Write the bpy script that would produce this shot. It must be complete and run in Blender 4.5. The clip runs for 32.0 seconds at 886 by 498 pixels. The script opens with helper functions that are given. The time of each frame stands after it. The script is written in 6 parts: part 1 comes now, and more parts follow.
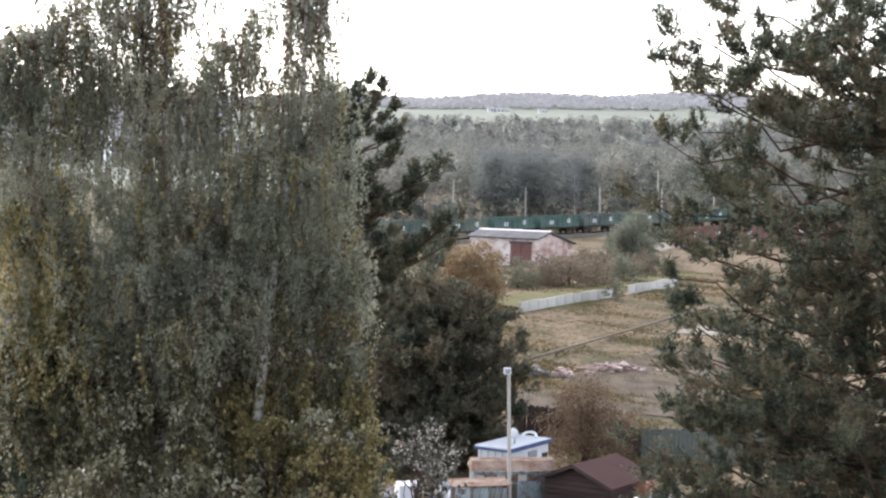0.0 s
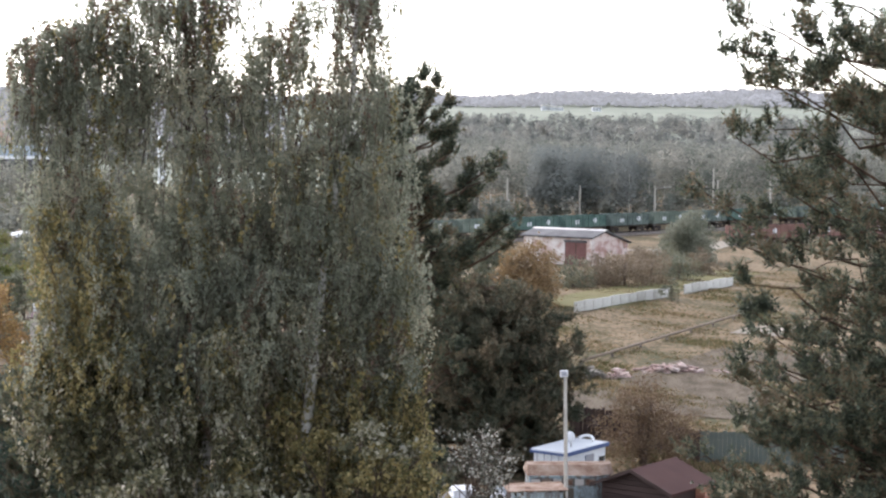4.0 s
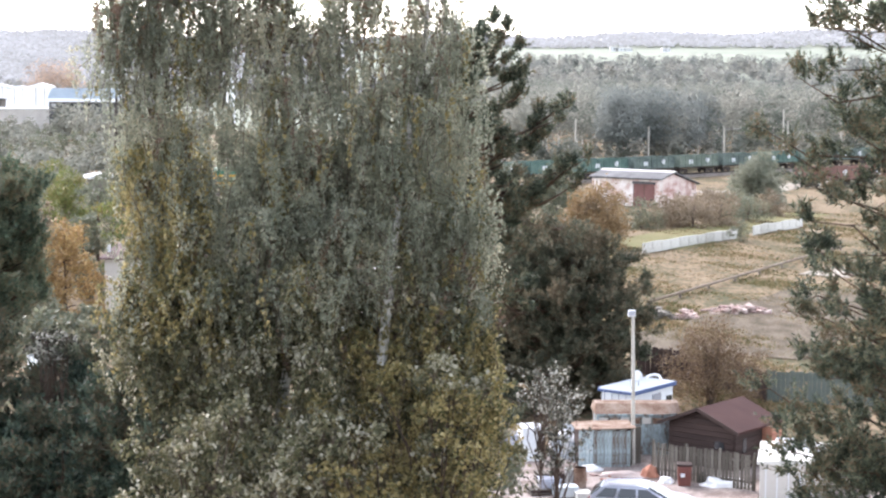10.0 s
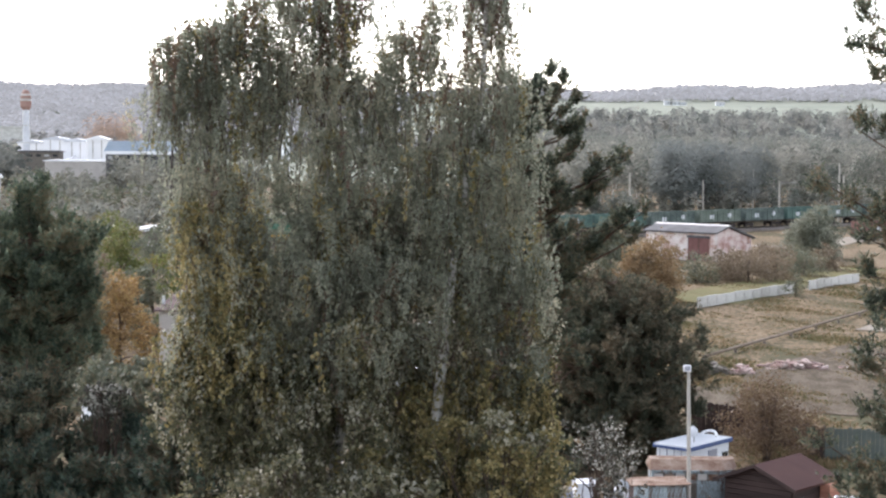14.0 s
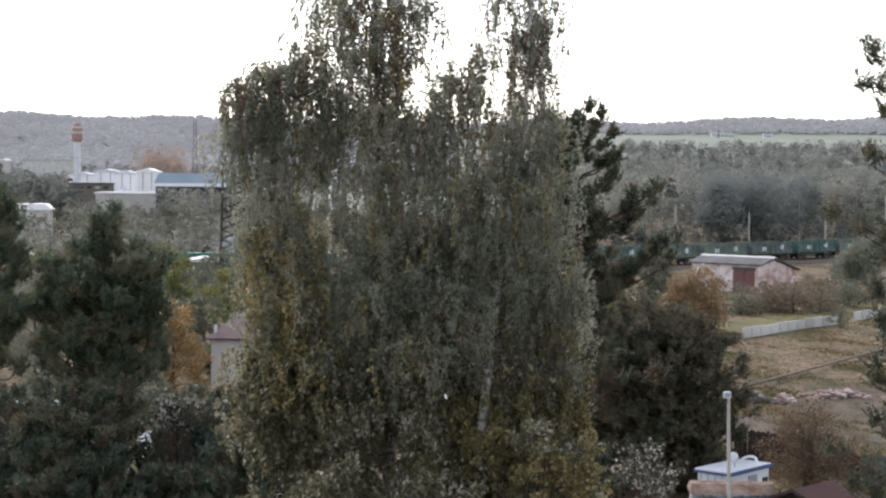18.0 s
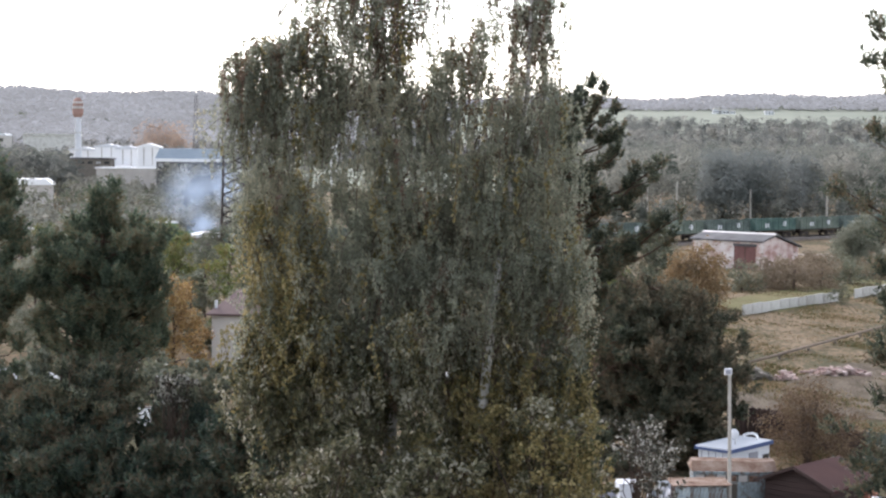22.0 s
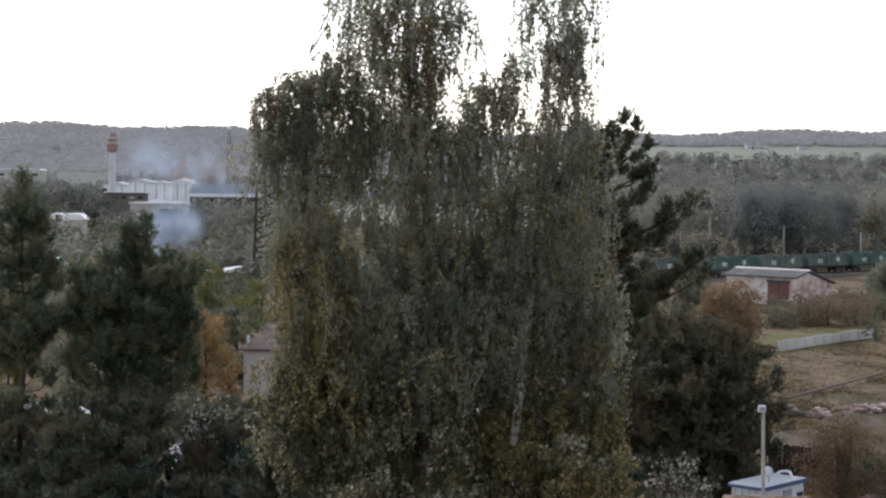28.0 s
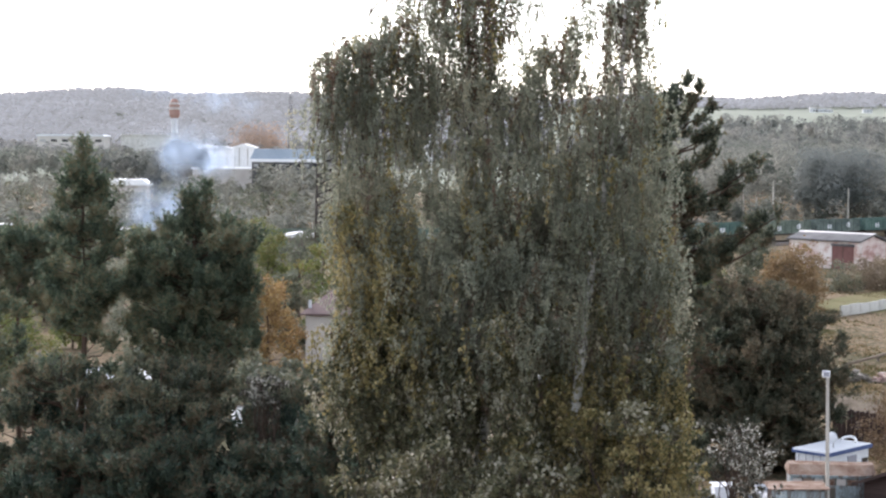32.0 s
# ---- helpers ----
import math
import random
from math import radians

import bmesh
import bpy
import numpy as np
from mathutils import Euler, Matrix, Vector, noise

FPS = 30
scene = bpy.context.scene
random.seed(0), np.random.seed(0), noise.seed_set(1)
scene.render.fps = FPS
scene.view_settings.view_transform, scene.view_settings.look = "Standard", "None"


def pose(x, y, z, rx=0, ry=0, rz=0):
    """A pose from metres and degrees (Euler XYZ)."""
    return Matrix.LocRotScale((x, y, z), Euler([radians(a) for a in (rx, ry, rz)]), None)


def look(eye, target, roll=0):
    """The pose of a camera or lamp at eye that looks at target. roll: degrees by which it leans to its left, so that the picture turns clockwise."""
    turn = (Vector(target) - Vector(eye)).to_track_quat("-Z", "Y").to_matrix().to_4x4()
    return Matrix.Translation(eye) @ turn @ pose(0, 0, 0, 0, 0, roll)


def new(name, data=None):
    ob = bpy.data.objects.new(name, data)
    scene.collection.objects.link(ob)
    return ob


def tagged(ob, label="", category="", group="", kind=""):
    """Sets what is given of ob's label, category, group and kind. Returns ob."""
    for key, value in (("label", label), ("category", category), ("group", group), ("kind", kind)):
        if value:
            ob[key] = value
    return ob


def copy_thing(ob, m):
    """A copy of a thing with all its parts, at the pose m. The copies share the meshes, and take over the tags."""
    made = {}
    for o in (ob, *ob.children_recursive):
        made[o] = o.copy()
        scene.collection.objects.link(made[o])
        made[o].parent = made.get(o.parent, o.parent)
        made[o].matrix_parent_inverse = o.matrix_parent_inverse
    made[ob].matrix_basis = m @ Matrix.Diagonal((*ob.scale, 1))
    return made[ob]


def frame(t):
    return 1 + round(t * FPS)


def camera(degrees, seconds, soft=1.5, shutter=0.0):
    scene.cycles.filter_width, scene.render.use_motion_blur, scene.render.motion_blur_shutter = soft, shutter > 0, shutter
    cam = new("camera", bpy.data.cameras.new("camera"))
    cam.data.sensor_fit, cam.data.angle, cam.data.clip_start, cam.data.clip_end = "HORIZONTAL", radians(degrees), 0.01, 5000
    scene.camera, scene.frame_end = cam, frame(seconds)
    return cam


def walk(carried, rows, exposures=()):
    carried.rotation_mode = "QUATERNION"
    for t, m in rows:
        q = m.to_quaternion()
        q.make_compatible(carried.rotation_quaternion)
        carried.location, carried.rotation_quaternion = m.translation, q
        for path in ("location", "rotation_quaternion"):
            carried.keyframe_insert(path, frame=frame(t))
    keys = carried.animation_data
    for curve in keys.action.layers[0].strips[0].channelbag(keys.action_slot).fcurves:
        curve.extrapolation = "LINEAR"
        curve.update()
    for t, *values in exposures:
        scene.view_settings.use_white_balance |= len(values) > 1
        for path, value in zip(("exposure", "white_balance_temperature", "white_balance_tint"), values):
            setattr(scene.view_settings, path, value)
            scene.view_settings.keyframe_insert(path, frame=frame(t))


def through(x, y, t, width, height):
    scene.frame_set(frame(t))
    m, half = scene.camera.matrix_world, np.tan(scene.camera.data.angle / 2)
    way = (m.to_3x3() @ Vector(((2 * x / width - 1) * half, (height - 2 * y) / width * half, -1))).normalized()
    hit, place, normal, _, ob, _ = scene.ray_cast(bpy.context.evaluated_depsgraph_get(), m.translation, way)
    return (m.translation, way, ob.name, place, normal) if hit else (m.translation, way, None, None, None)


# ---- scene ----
# Camera: held at an upper-floor window, 17 m over the yard, panning slowly to the left.
cam = camera(28.41, 32.0, soft=2.3)
EYE_Z = 17.0


def station(yaw, pitch, roll, reach):
    """The camera's pose by its bearings in degrees; reach: metres it is moved forward, standing in for zoom."""
    a, b = radians(yaw), radians(pitch)
    eye = Vector((math.sin(a) * reach, math.cos(a) * reach, EYE_Z))
    return look(eye, eye + Vector((math.sin(a) * math.cos(b), math.cos(a) * math.cos(b), math.sin(b))), roll)


PATH = [
    (0, 4.774, -3.345, 0.723, 0.612),
    (0.5, 4.477, -3.425, 0.635, 0.614),
    (1, 4.239, -3.483, 0.634, 0.625),
    (1.5, 4.084, -3.535, 0.606, 0.563),
    (2, 3.955, -3.547, 0.673, 0.607),
    (2.5, 3.732, -3.533, 0.621, 0.945),
    (4.5, 2.683, -3.357, 0.415, 2.267),
    (5, 2.217, -3.318, 0.302, 2.558),
    (5.5, 1.655, -3.530, 0.438, 2.941),
    (6, 1.392, -4.517, 0.313, 3.016),
    (6.5, 1.272, -3.931, 0.227, 2.963),
    (7, 1.280, -4.778, 0.281, 2.964),
    (7.5, 1.299, -5.708, 0.335, 2.922),
    (8, 1.301, -5.885, 0.359, 2.808),
    (8.5, 1.389, -5.790, 0.321, 1.952),
    (9, 1.414, -5.672, 0.261, 1.191),
    (9.5, 1.139, -5.481, 0.250, 1.091),
    (10, 0.808, -5.330, 0.362, 1.156),
    (10.5, 0.500, -5.615, 0.474, 1.201),
    (11, 0.212, -5.521, 0.489, 1.285),
    (11.5, -0.023, -4.879, 0.465, 1.326),
    (12, -0.254, -4.383, 0.437, 1.333),
    (12.5, -0.441, -4.218, 0.403, 1.292),
    (13, -0.645, -4.203, 0.499, 1.532),
    (13.5, -0.806, -4.000, 0.473, 1.526),
    (14, -0.953, -3.605, 0.460, 1.386),
    (14.5, -1.424, -3.044, 0.311, 0.128),
    (15, -1.737, -2.850, 0.286, -1.116),
    (15.5, -2.124, -2.820, 0.280, -1.400),
    (17.5, -2.475, -2.612, 0.450, -1.122),
    (18, -2.491, -2.564, 0.470, -1.012),
    (18.5, -2.509, -2.521, 0.477, -0.932),
    (19, -2.519, -2.529, 0.496, -0.898),
    (19.5, -2.533, -2.612, 0.504, -0.846),
    (20, -2.537, -2.731, 0.500, -0.833),
    (20.5, -2.534, -2.894, 0.506, -0.835),
    (21, -2.525, -3.049, 0.547, -0.851),
    (21.5, -2.524, -3.196, 0.561, -0.846),
    (22, -2.515, -3.353, 0.595, -0.816),
    (22.5, -2.508, -3.506, 0.628, -0.792),
    (23, -2.502, -3.613, 0.652, -0.801),
    (23.5, -2.493, -3.610, 0.675, -0.821),
    (24, -2.494, -3.503, 0.693, -0.832),
    (24.5, -2.507, -3.295, 0.746, -0.859),
    (25, -2.516, -3.085, 0.768, -0.875),
    (25.5, -2.518, -2.879, 0.827, -0.867),
    (27.5, -3.332, -2.257, 0.681, -0.729),
    (28, -3.586, -2.206, 0.659, -0.704),
    (28.5, -3.832, -2.267, 0.650, -0.695),
    (29, -4.086, -2.420, 0.633, -0.679),
    (29.5, -4.336, -2.613, 0.582, -0.635),
    (30, -4.585, -2.816, 0.580, -0.594),
    (30.5, -4.837, -2.980, 0.585, -0.573),
    (31, -5.081, -3.135, 0.517, -0.530),
    (31.5, -5.336, -3.274, 0.521, -0.475),
    (32, -5.590, -3.387, 0.433, -0.443)]
EXPOSURES = [(0, 1.74), (2.5, 1.69), (5, 1.69), (6, 1.74), (7, 2.1), (8, 2.19), (9, 2.47), (10, 2.39), (11, 2.37), (12, 2.16), (14, 1.7), (15, 1.52), (18, 1.2), (19, 1.05), (20, 1.3), (21, 1.44), (22, 1.52), (23, 1.78), (24, 1.88), (25, 1.74), (28, 0.69), (30, 1.33), (32, 1.64)]
walk(cam, [(t, station(*row)) for t, *row in PATH], [(t, e, 6550, 12.5) for t, e in EXPOSURES])

# ---- sky, sun ----
world = bpy.data.worlds.new("sky")
scene.world = world
world.use_nodes = True
wn, wl = world.node_tree.nodes, world.node_tree.links
sky = wn.new("ShaderNodeTexSky")
sky.sky_type, sky.sun_disc = "NISHITA", False
sky.sun_elevation, sky.sun_rotation = radians(40), radians(-35)
sky.air_density, sky.dust_density, sky.ozone_density = 1.0, 1.2, 1.5
grey = wn.new("ShaderNodeHueSaturation")
grey.inputs["Saturation"].default_value = 0.42
wl.new(sky.outputs[0], grey.inputs["Color"])
wl.new(grey.outputs[0], wn["Background"].inputs[0])
wn["Background"].inputs[1].default_value = 0.15
sun = new("sun", bpy.data.lights.new("sun", "SUN"))
sun.data.energy, sun.data.angle, sun.data.color = 1.0, radians(25), (1.0, 0.925, 0.93)
sun.matrix_world = look((0, 0, 0), (-math.sin(radians(-35)) * math.cos(radians(40)), -math.cos(radians(-35)) * math.cos(radians(40)), -math.sin(radians(40))))
scene.cycles.transparent_max_bounces = 24


# ---- materials ----
def material(name, colours, scale=3.0, rough=0.8, fine=0.15, bump=0.0, metal=0.0, spec=0.3, piece=0.0, clear=0.0, stretch=None, island=False, spread=1.0):
    """A surface between the given colours: broad patches and fine grain (scale: patches per metre), relief, variation from piece to piece."""
    m = bpy.data.materials.new(name)
    m.use_nodes = True
    n, l = m.node_tree.nodes, m.node_tree.links
    b = n["Principled BSDF"]
    b.inputs["Roughness"].default_value, b.inputs["Metallic"].default_value = rough, metal
    b.inputs["Specular IOR Level"].default_value = spec
    place = n.new("ShaderNodeTexCoord")
    src = place.outputs["Object"]
    if stretch:
        mp = n.new("ShaderNodeMapping")
        mp.inputs["Scale"].default_value = stretch
        l.new(src, mp.inputs[0])
        src = mp.outputs[0]
    broad, grain = n.new("ShaderNodeTexNoise"), n.new("ShaderNodeTexNoise")
    for t, s, d in ((broad, scale, 4), (grain, scale * 14, 3)):
        t.inputs["Scale"].default_value, t.inputs["Detail"].default_value = s, d
        l.new(src, t.inputs["Vector"])
    mixf = n.new("ShaderNodeMath")
    mixf.operation = "MULTIPLY_ADD"
    l.new(grain.outputs[0], mixf.inputs[0])
    mixf.inputs[1].default_value = fine * 2
    l.new(broad.outputs[0], mixf.inputs[2])
    last = mixf.outputs[0]
    shift = -fine
    if piece:
        who = n.new("ShaderNodeNewGeometry" if island else "ShaderNodeObjectInfo")
        add = n.new("ShaderNodeMath")
        add.operation = "MULTIPLY_ADD"
        l.new(who.outputs["Random Per Island" if island else "Random"], add.inputs[0])
        add.inputs[1].default_value = piece
        l.new(last, add.inputs[2])
        last = add.outputs[0]
        shift -= piece / 2
    off = n.new("ShaderNodeMath")
    l.new(last, off.inputs[0])
    off.inputs[1].default_value = shift
    last = off.outputs[0]
    if spread != 1.0:
        wide = n.new("ShaderNodeMath")
        wide.operation = "MULTIPLY_ADD"
        l.new(last, wide.inputs[0])
        wide.inputs[1].default_value, wide.inputs[2].default_value = spread, 0.5 * (1 - spread)
        last = wide.outputs[0]
    ramp = n.new("ShaderNodeValToRGB")
    e = ramp.color_ramp.elements
    k = len(colours)
    for i, c in enumerate(colours):
        p = 0.5 if k == 1 else 0.28 + 0.44 * i / (k - 1)
        el = e[i] if i < 2 else e.new(p)
        el.position, el.color = p, (*c, 1)
    if k == 1:
        e[1].position, e[1].color = 1, (*colours[0], 1)
    l.new(last, ramp.inputs[0])
    l.new(ramp.outputs[0], b.inputs["Base Color"])
    if bump:
        bp = n.new("ShaderNodeBump")
        bp.inputs["Strength"].default_value, bp.inputs["Distance"].default_value = bump, 0.03
        l.new(grain.outputs[0], bp.inputs["Height"])
        l.new(bp.outputs[0], b.inputs["Normal"])
    if clear:
        b.inputs["Transmission Weight"].default_value = clear
    return m


def leaf_material(name, colours, rough=0.5, spec=0.4, through=0.35, scale=0.5, piece=0.35, spread=1.0):
    """Leaves: each its own tint, patches over the crown, some light coming through."""
    m = material(name, colours, scale=scale, rough=rough, spec=spec, fine=0.05, piece=piece, island=True, spread=spread)
    n, l = m.node_tree.nodes, m.node_tree.links
    b, out = n["Principled BSDF"], n["Material Output"]
    tr, mix = n.new("ShaderNodeBsdfTranslucent"), n.new("ShaderNodeMixShader")
    l.new(b.inputs["Base Color"].links[0].from_socket, tr.inputs[0])
    mix.inputs[0].default_value = through
    l.new(b.outputs[0], mix.inputs[1])
    l.new(tr.outputs[0], mix.inputs[2])
    l.new(mix.outputs[0], out.inputs[0])
    return m


BIRCH = leaf_material("birch_leaf", [(0.172, 0.186, 0.142), (0.237, 0.254, 0.194), (0.313, 0.321, 0.25), (0.42, 0.39, 0.291)], rough=0.5, spec=0.25, scale=0.9, through=0.55, piece=0.34)
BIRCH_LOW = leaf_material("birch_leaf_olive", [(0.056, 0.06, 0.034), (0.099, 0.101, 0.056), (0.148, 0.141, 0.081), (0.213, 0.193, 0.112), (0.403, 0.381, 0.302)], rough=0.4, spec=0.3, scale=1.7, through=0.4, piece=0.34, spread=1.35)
# Reddish leaf colour, mostly imitating the backlit red fringe against the sky.
BIRCH_FRINGE = leaf_material("birch_leaf_red_fringe", [(0.1, 0.07, 0.05), (0.16, 0.105, 0.075), (0.2, 0.14, 0.085)], rough=0.45, spec=0.5)
UNDER_LEAF = leaf_material("undergrowth_leaf", [(0.036, 0.036, 0.025), (0.06, 0.058, 0.039), (0.1, 0.088, 0.056), (0.26, 0.235, 0.18)], rough=0.45, spec=0.3, scale=0.8, piece=0.65, through=0.35)
WILLOW_LEAF = leaf_material("willow_leaf", [(0.147, 0.158, 0.116), (0.210, 0.221, 0.168), (0.273, 0.273, 0.210)], rough=0.6, spec=0.3, scale=0.3)
BIRCH_GOLD = leaf_material("birch_leaf_yellowing", [(0.125, 0.122, 0.058), (0.205, 0.18, 0.08), (0.295, 0.232, 0.1), (0.38, 0.315, 0.16)], rough=0.45, spec=0.3, through=0.45, piece=0.6)
SALLOW = leaf_material("sallow_leaf", [(0.036, 0.036, 0.026), (0.06, 0.059, 0.044), (0.12, 0.115, 0.094), (0.37, 0.36, 0.32)], rough=0.45, spec=0.3, piece=0.65, scale=1.5)
NEEDLE = leaf_material("pine_needle", [(0.045, 0.059, 0.043), (0.096, 0.117, 0.082), (0.164, 0.171, 0.115), (0.197, 0.149, 0.097)], rough=0.5, spec=0.22, through=0.3, scale=1.6, spread=1.4)
NEEDLE_PALE = leaf_material("pine_needle_blue_green", [(0.06, 0.086, 0.061), (0.118, 0.159, 0.11), (0.185, 0.223, 0.149), (0.211, 0.181, 0.113)], rough=0.5, spec=0.22, through=0.35, scale=1.6, spread=1.6)
NEEDLE_BROWN = leaf_material("pine_needle_browning", [(0.056, 0.065, 0.045), (0.099, 0.104, 0.072), (0.167, 0.131, 0.088)], rough=0.6, spec=0.18, through=0.35, scale=0.6, spread=1.5)
# Darker copy of the pine needles: shade put into the colour.
NEEDLE_SHADED = leaf_material("pine_needle_shaded", [(0.028, 0.044, 0.034), (0.054, 0.082, 0.06), (0.09, 0.122, 0.084), (0.13, 0.105, 0.07)], rough=0.55, spec=0.25, through=0.25, scale=1.4, spread=1.5)
ORANGE_LEAF = leaf_material("orange_leaf", [(0.17, 0.125, 0.072), (0.25, 0.165, 0.085), (0.31, 0.22, 0.12)], scale=0.3)
LIME_LEAF = leaf_material("lime_leaf", [(0.093, 0.118, 0.039), (0.168, 0.189, 0.056), (0.201, 0.158, 0.067)], scale=0.3)
DULL_LEAF = leaf_material("dull_green_leaf", [(0.105, 0.119, 0.087), (0.153, 0.162, 0.111), (0.223, 0.195, 0.124)], scale=0.2)
RUST_LEAF = leaf_material("rust_brown_leaf", [(0.15, 0.115, 0.078), (0.2, 0.155, 0.108), (0.25, 0.2, 0.14)], scale=0.4)
SCRUB_LEAF = leaf_material("scrub_leaf", [(0.170, 0.175, 0.148), (0.235, 0.238, 0.200), (0.31, 0.295, 0.25)], rough=0.9, spec=0.1, through=0.3, scale=0.05)
# Leaf greys lightened: the haze over the wood is put into the colour.
WOODS_LEAF = leaf_material("hazed_wood_leaf", [(0.142, 0.155, 0.135), (0.194, 0.204, 0.177), (0.249, 0.252, 0.219), (0.31, 0.299, 0.263)], rough=0.95, spec=0.03, through=0.5, scale=0.1, piece=0.02, spread=1.8)
BIRCH_BARK = material("birch_bark", [(0.1, 0.09, 0.08), (0.55, 0.53, 0.5), (0.62, 0.6, 0.58)], scale=2.0, stretch=(1, 1, 6), rough=0.8, bump=0.3)
PINE_BARK = material("pine_bark", [(0.03, 0.022, 0.017), (0.075, 0.048, 0.034), (0.12, 0.07, 0.045)], scale=4, rough=0.9, bump=0.6, stretch=(1, 1, 0.3))
TWIG = material("twig", [(0.05, 0.035, 0.03), (0.09, 0.06, 0.045)], scale=4, rough=0.8)
GRASS = material("meadow", [(0.073, 0.069, 0.041), (0.099, 0.084, 0.049), (0.120, 0.095, 0.062), (0.142, 0.106, 0.072), (0.171, 0.127, 0.080), (0.193, 0.150, 0.103)], scale=0.11, rough=0.95, fine=0.45, bump=0.6, spec=0.05, stretch=(1.5, 0.55, 1), spread=1.9)
VERGE = material("green_verge_grass", [(0.096, 0.100, 0.044), (0.133, 0.125, 0.059), (0.162, 0.137, 0.074)], scale=0.12, rough=0.95, fine=0.3, bump=0.4, spec=0.1)
BLADE = leaf_material("dry_grass", [(0.085, 0.089, 0.041), (0.120, 0.109, 0.055), (0.145, 0.113, 0.070), (0.200, 0.145, 0.080), (0.239, 0.183, 0.116)], rough=0.9, spec=0.08, scale=0.13, piece=0.45, through=0.5, spread=1.7)
# Pale green field colour with distance haze put into it.
HILL = material("hazed_hill_field", [(0.2, 0.22, 0.18), (0.26, 0.275, 0.225)], scale=0.004, rough=1.0, spec=0.05)
YARD = material("pale_gravel", [(0.132, 0.102, 0.088), (0.216, 0.177, 0.161), (0.299, 0.256, 0.238)], scale=0.6, rough=0.95, fine=0.3, bump=0.4, spread=1.7)
SOIL = material("weedy_brown_soil", [(0.065, 0.053, 0.037), (0.087, 0.071, 0.054), (0.114, 0.092, 0.071), (0.132, 0.111, 0.084)], scale=0.5, rough=0.95, fine=0.5, bump=0.6, spec=0.05, stretch=(1.5, 0.6, 1), spread=1.8)
PIPE = material("dull_brown_pipe", [(0.13, 0.1, 0.075), (0.22, 0.175, 0.135)], scale=1.5, rough=0.85, fine=0.3)
TRACKBED = material("track_ballast", [(0.12, 0.1, 0.09), (0.22, 0.19, 0.17)], scale=0.8, rough=0.95, fine=0.4, bump=0.6)
DIRT = material("pale_dirt_track", [(0.170, 0.145, 0.112), (0.264, 0.237, 0.196)], scale=0.3, rough=0.95, fine=0.3, bump=0.4)
CONCRETE = material("concrete", [(0.350, 0.333, 0.301), (0.497, 0.486, 0.456), (0.589, 0.576, 0.550)], scale=0.9, rough=0.9, fine=0.3, bump=0.3, piece=0.3)
WHITEWASH = material("flaking_whitewash", [(0.42, 0.27, 0.23), (0.6, 0.52, 0.49), (0.7, 0.66, 0.64)], scale=0.7, rough=0.9, fine=0.45, bump=0.3, spread=1.6)
PINKBRICK = material("pale_pink_brick", [(0.3, 0.16, 0.13), (0.42, 0.26, 0.23), (0.54, 0.38, 0.35), (0.66, 0.56, 0.53)], scale=0.7, rough=0.9, fine=0.45, bump=0.3, piece=0.2, spread=1.7)
REDDOOR = material("oxide_red_door", [(0.14, 0.066, 0.06), (0.2, 0.098, 0.09)], scale=1.0, rough=0.7, fine=0.15)
SLATEROOF = material("grey_sheet_roof", [(0.06, 0.06, 0.065), (0.12, 0.12, 0.125)], scale=0.5, rough=0.8, fine=0.2)
WHITE = material("white_paint", [(0.519, 0.536, 0.569), (0.653, 0.670, 0.695)], scale=0.6, rough=0.6, fine=0.15)
BRIGHT = material("bright_white_sheet", [(0.8, 0.81, 0.83), (0.88, 0.88, 0.89)], scale=0.2, rough=0.6)
BLUE = material("blue_paint", [(0.045, 0.075, 0.174), (0.072, 0.105, 0.223)], scale=1, rough=0.5)
TEAL = material("worn_teal_paint", [(0.114, 0.079, 0.062), (0.22, 0.264, 0.273), (0.317, 0.387, 0.414), (0.484, 0.51, 0.519)], scale=2.6, rough=0.75, fine=0.35, stretch=(1, 1, 0.22), piece=0.3)
RUST = material("rusty_sheet", [(0.084, 0.043, 0.028), (0.162, 0.1, 0.071), (0.232, 0.171, 0.135), (0.278, 0.222, 0.184)], scale=1.6, rough=0.9, fine=0.3, bump=0.25)
DARKWOOD = material("dark_brown_boards", [(0.030, 0.019, 0.017), (0.060, 0.038, 0.034)], scale=1.5, rough=0.8, fine=0.2, stretch=(0.2, 0.2, 2), piece=0.25)
BROWNROOF = material("brown_sheet_roof", [(0.048, 0.021, 0.019), (0.067, 0.032, 0.028)], scale=0.8, rough=0.7, spec=0.12, fine=0.1)
GREYWOOD = material("weathered_grey_boards", [(0.076, 0.067, 0.056), (0.158, 0.143, 0.124)], scale=2, rough=0.9, fine=0.3, stretch=(3, 3, 0.4), piece=0.5, spread=1.5)
GREENSHEET = material("green_corrugated_sheet", [(0.07, 0.09, 0.08), (0.112, 0.128, 0.119)], scale=0.5, rough=0.6, fine=0.1, piece=0.1)
STEEL = material("dull_steel", [(0.3, 0.3, 0.3), (0.42, 0.42, 0.42)], scale=2, rough=0.5, metal=0.7)
POLECON = material("pole_concrete", [(0.344, 0.324, 0.292), (0.464, 0.44, 0.395)], scale=2, rough=0.9, fine=0.2)
CARPAINT = material("silver_car_paint", [(0.323, 0.343, 0.410), (0.411, 0.428, 0.495)], scale=0.5, rough=0.25, metal=0.35, spec=0.6, fine=0.02)
GLASS = material("dark_glass", [(0.02, 0.025, 0.03), (0.03, 0.035, 0.04)], scale=0.5, rough=0.08, spec=0.8)
RUBBER = material("rubber", [(0.015, 0.015, 0.015), (0.03, 0.03, 0.03)], scale=4, rough=0.9)
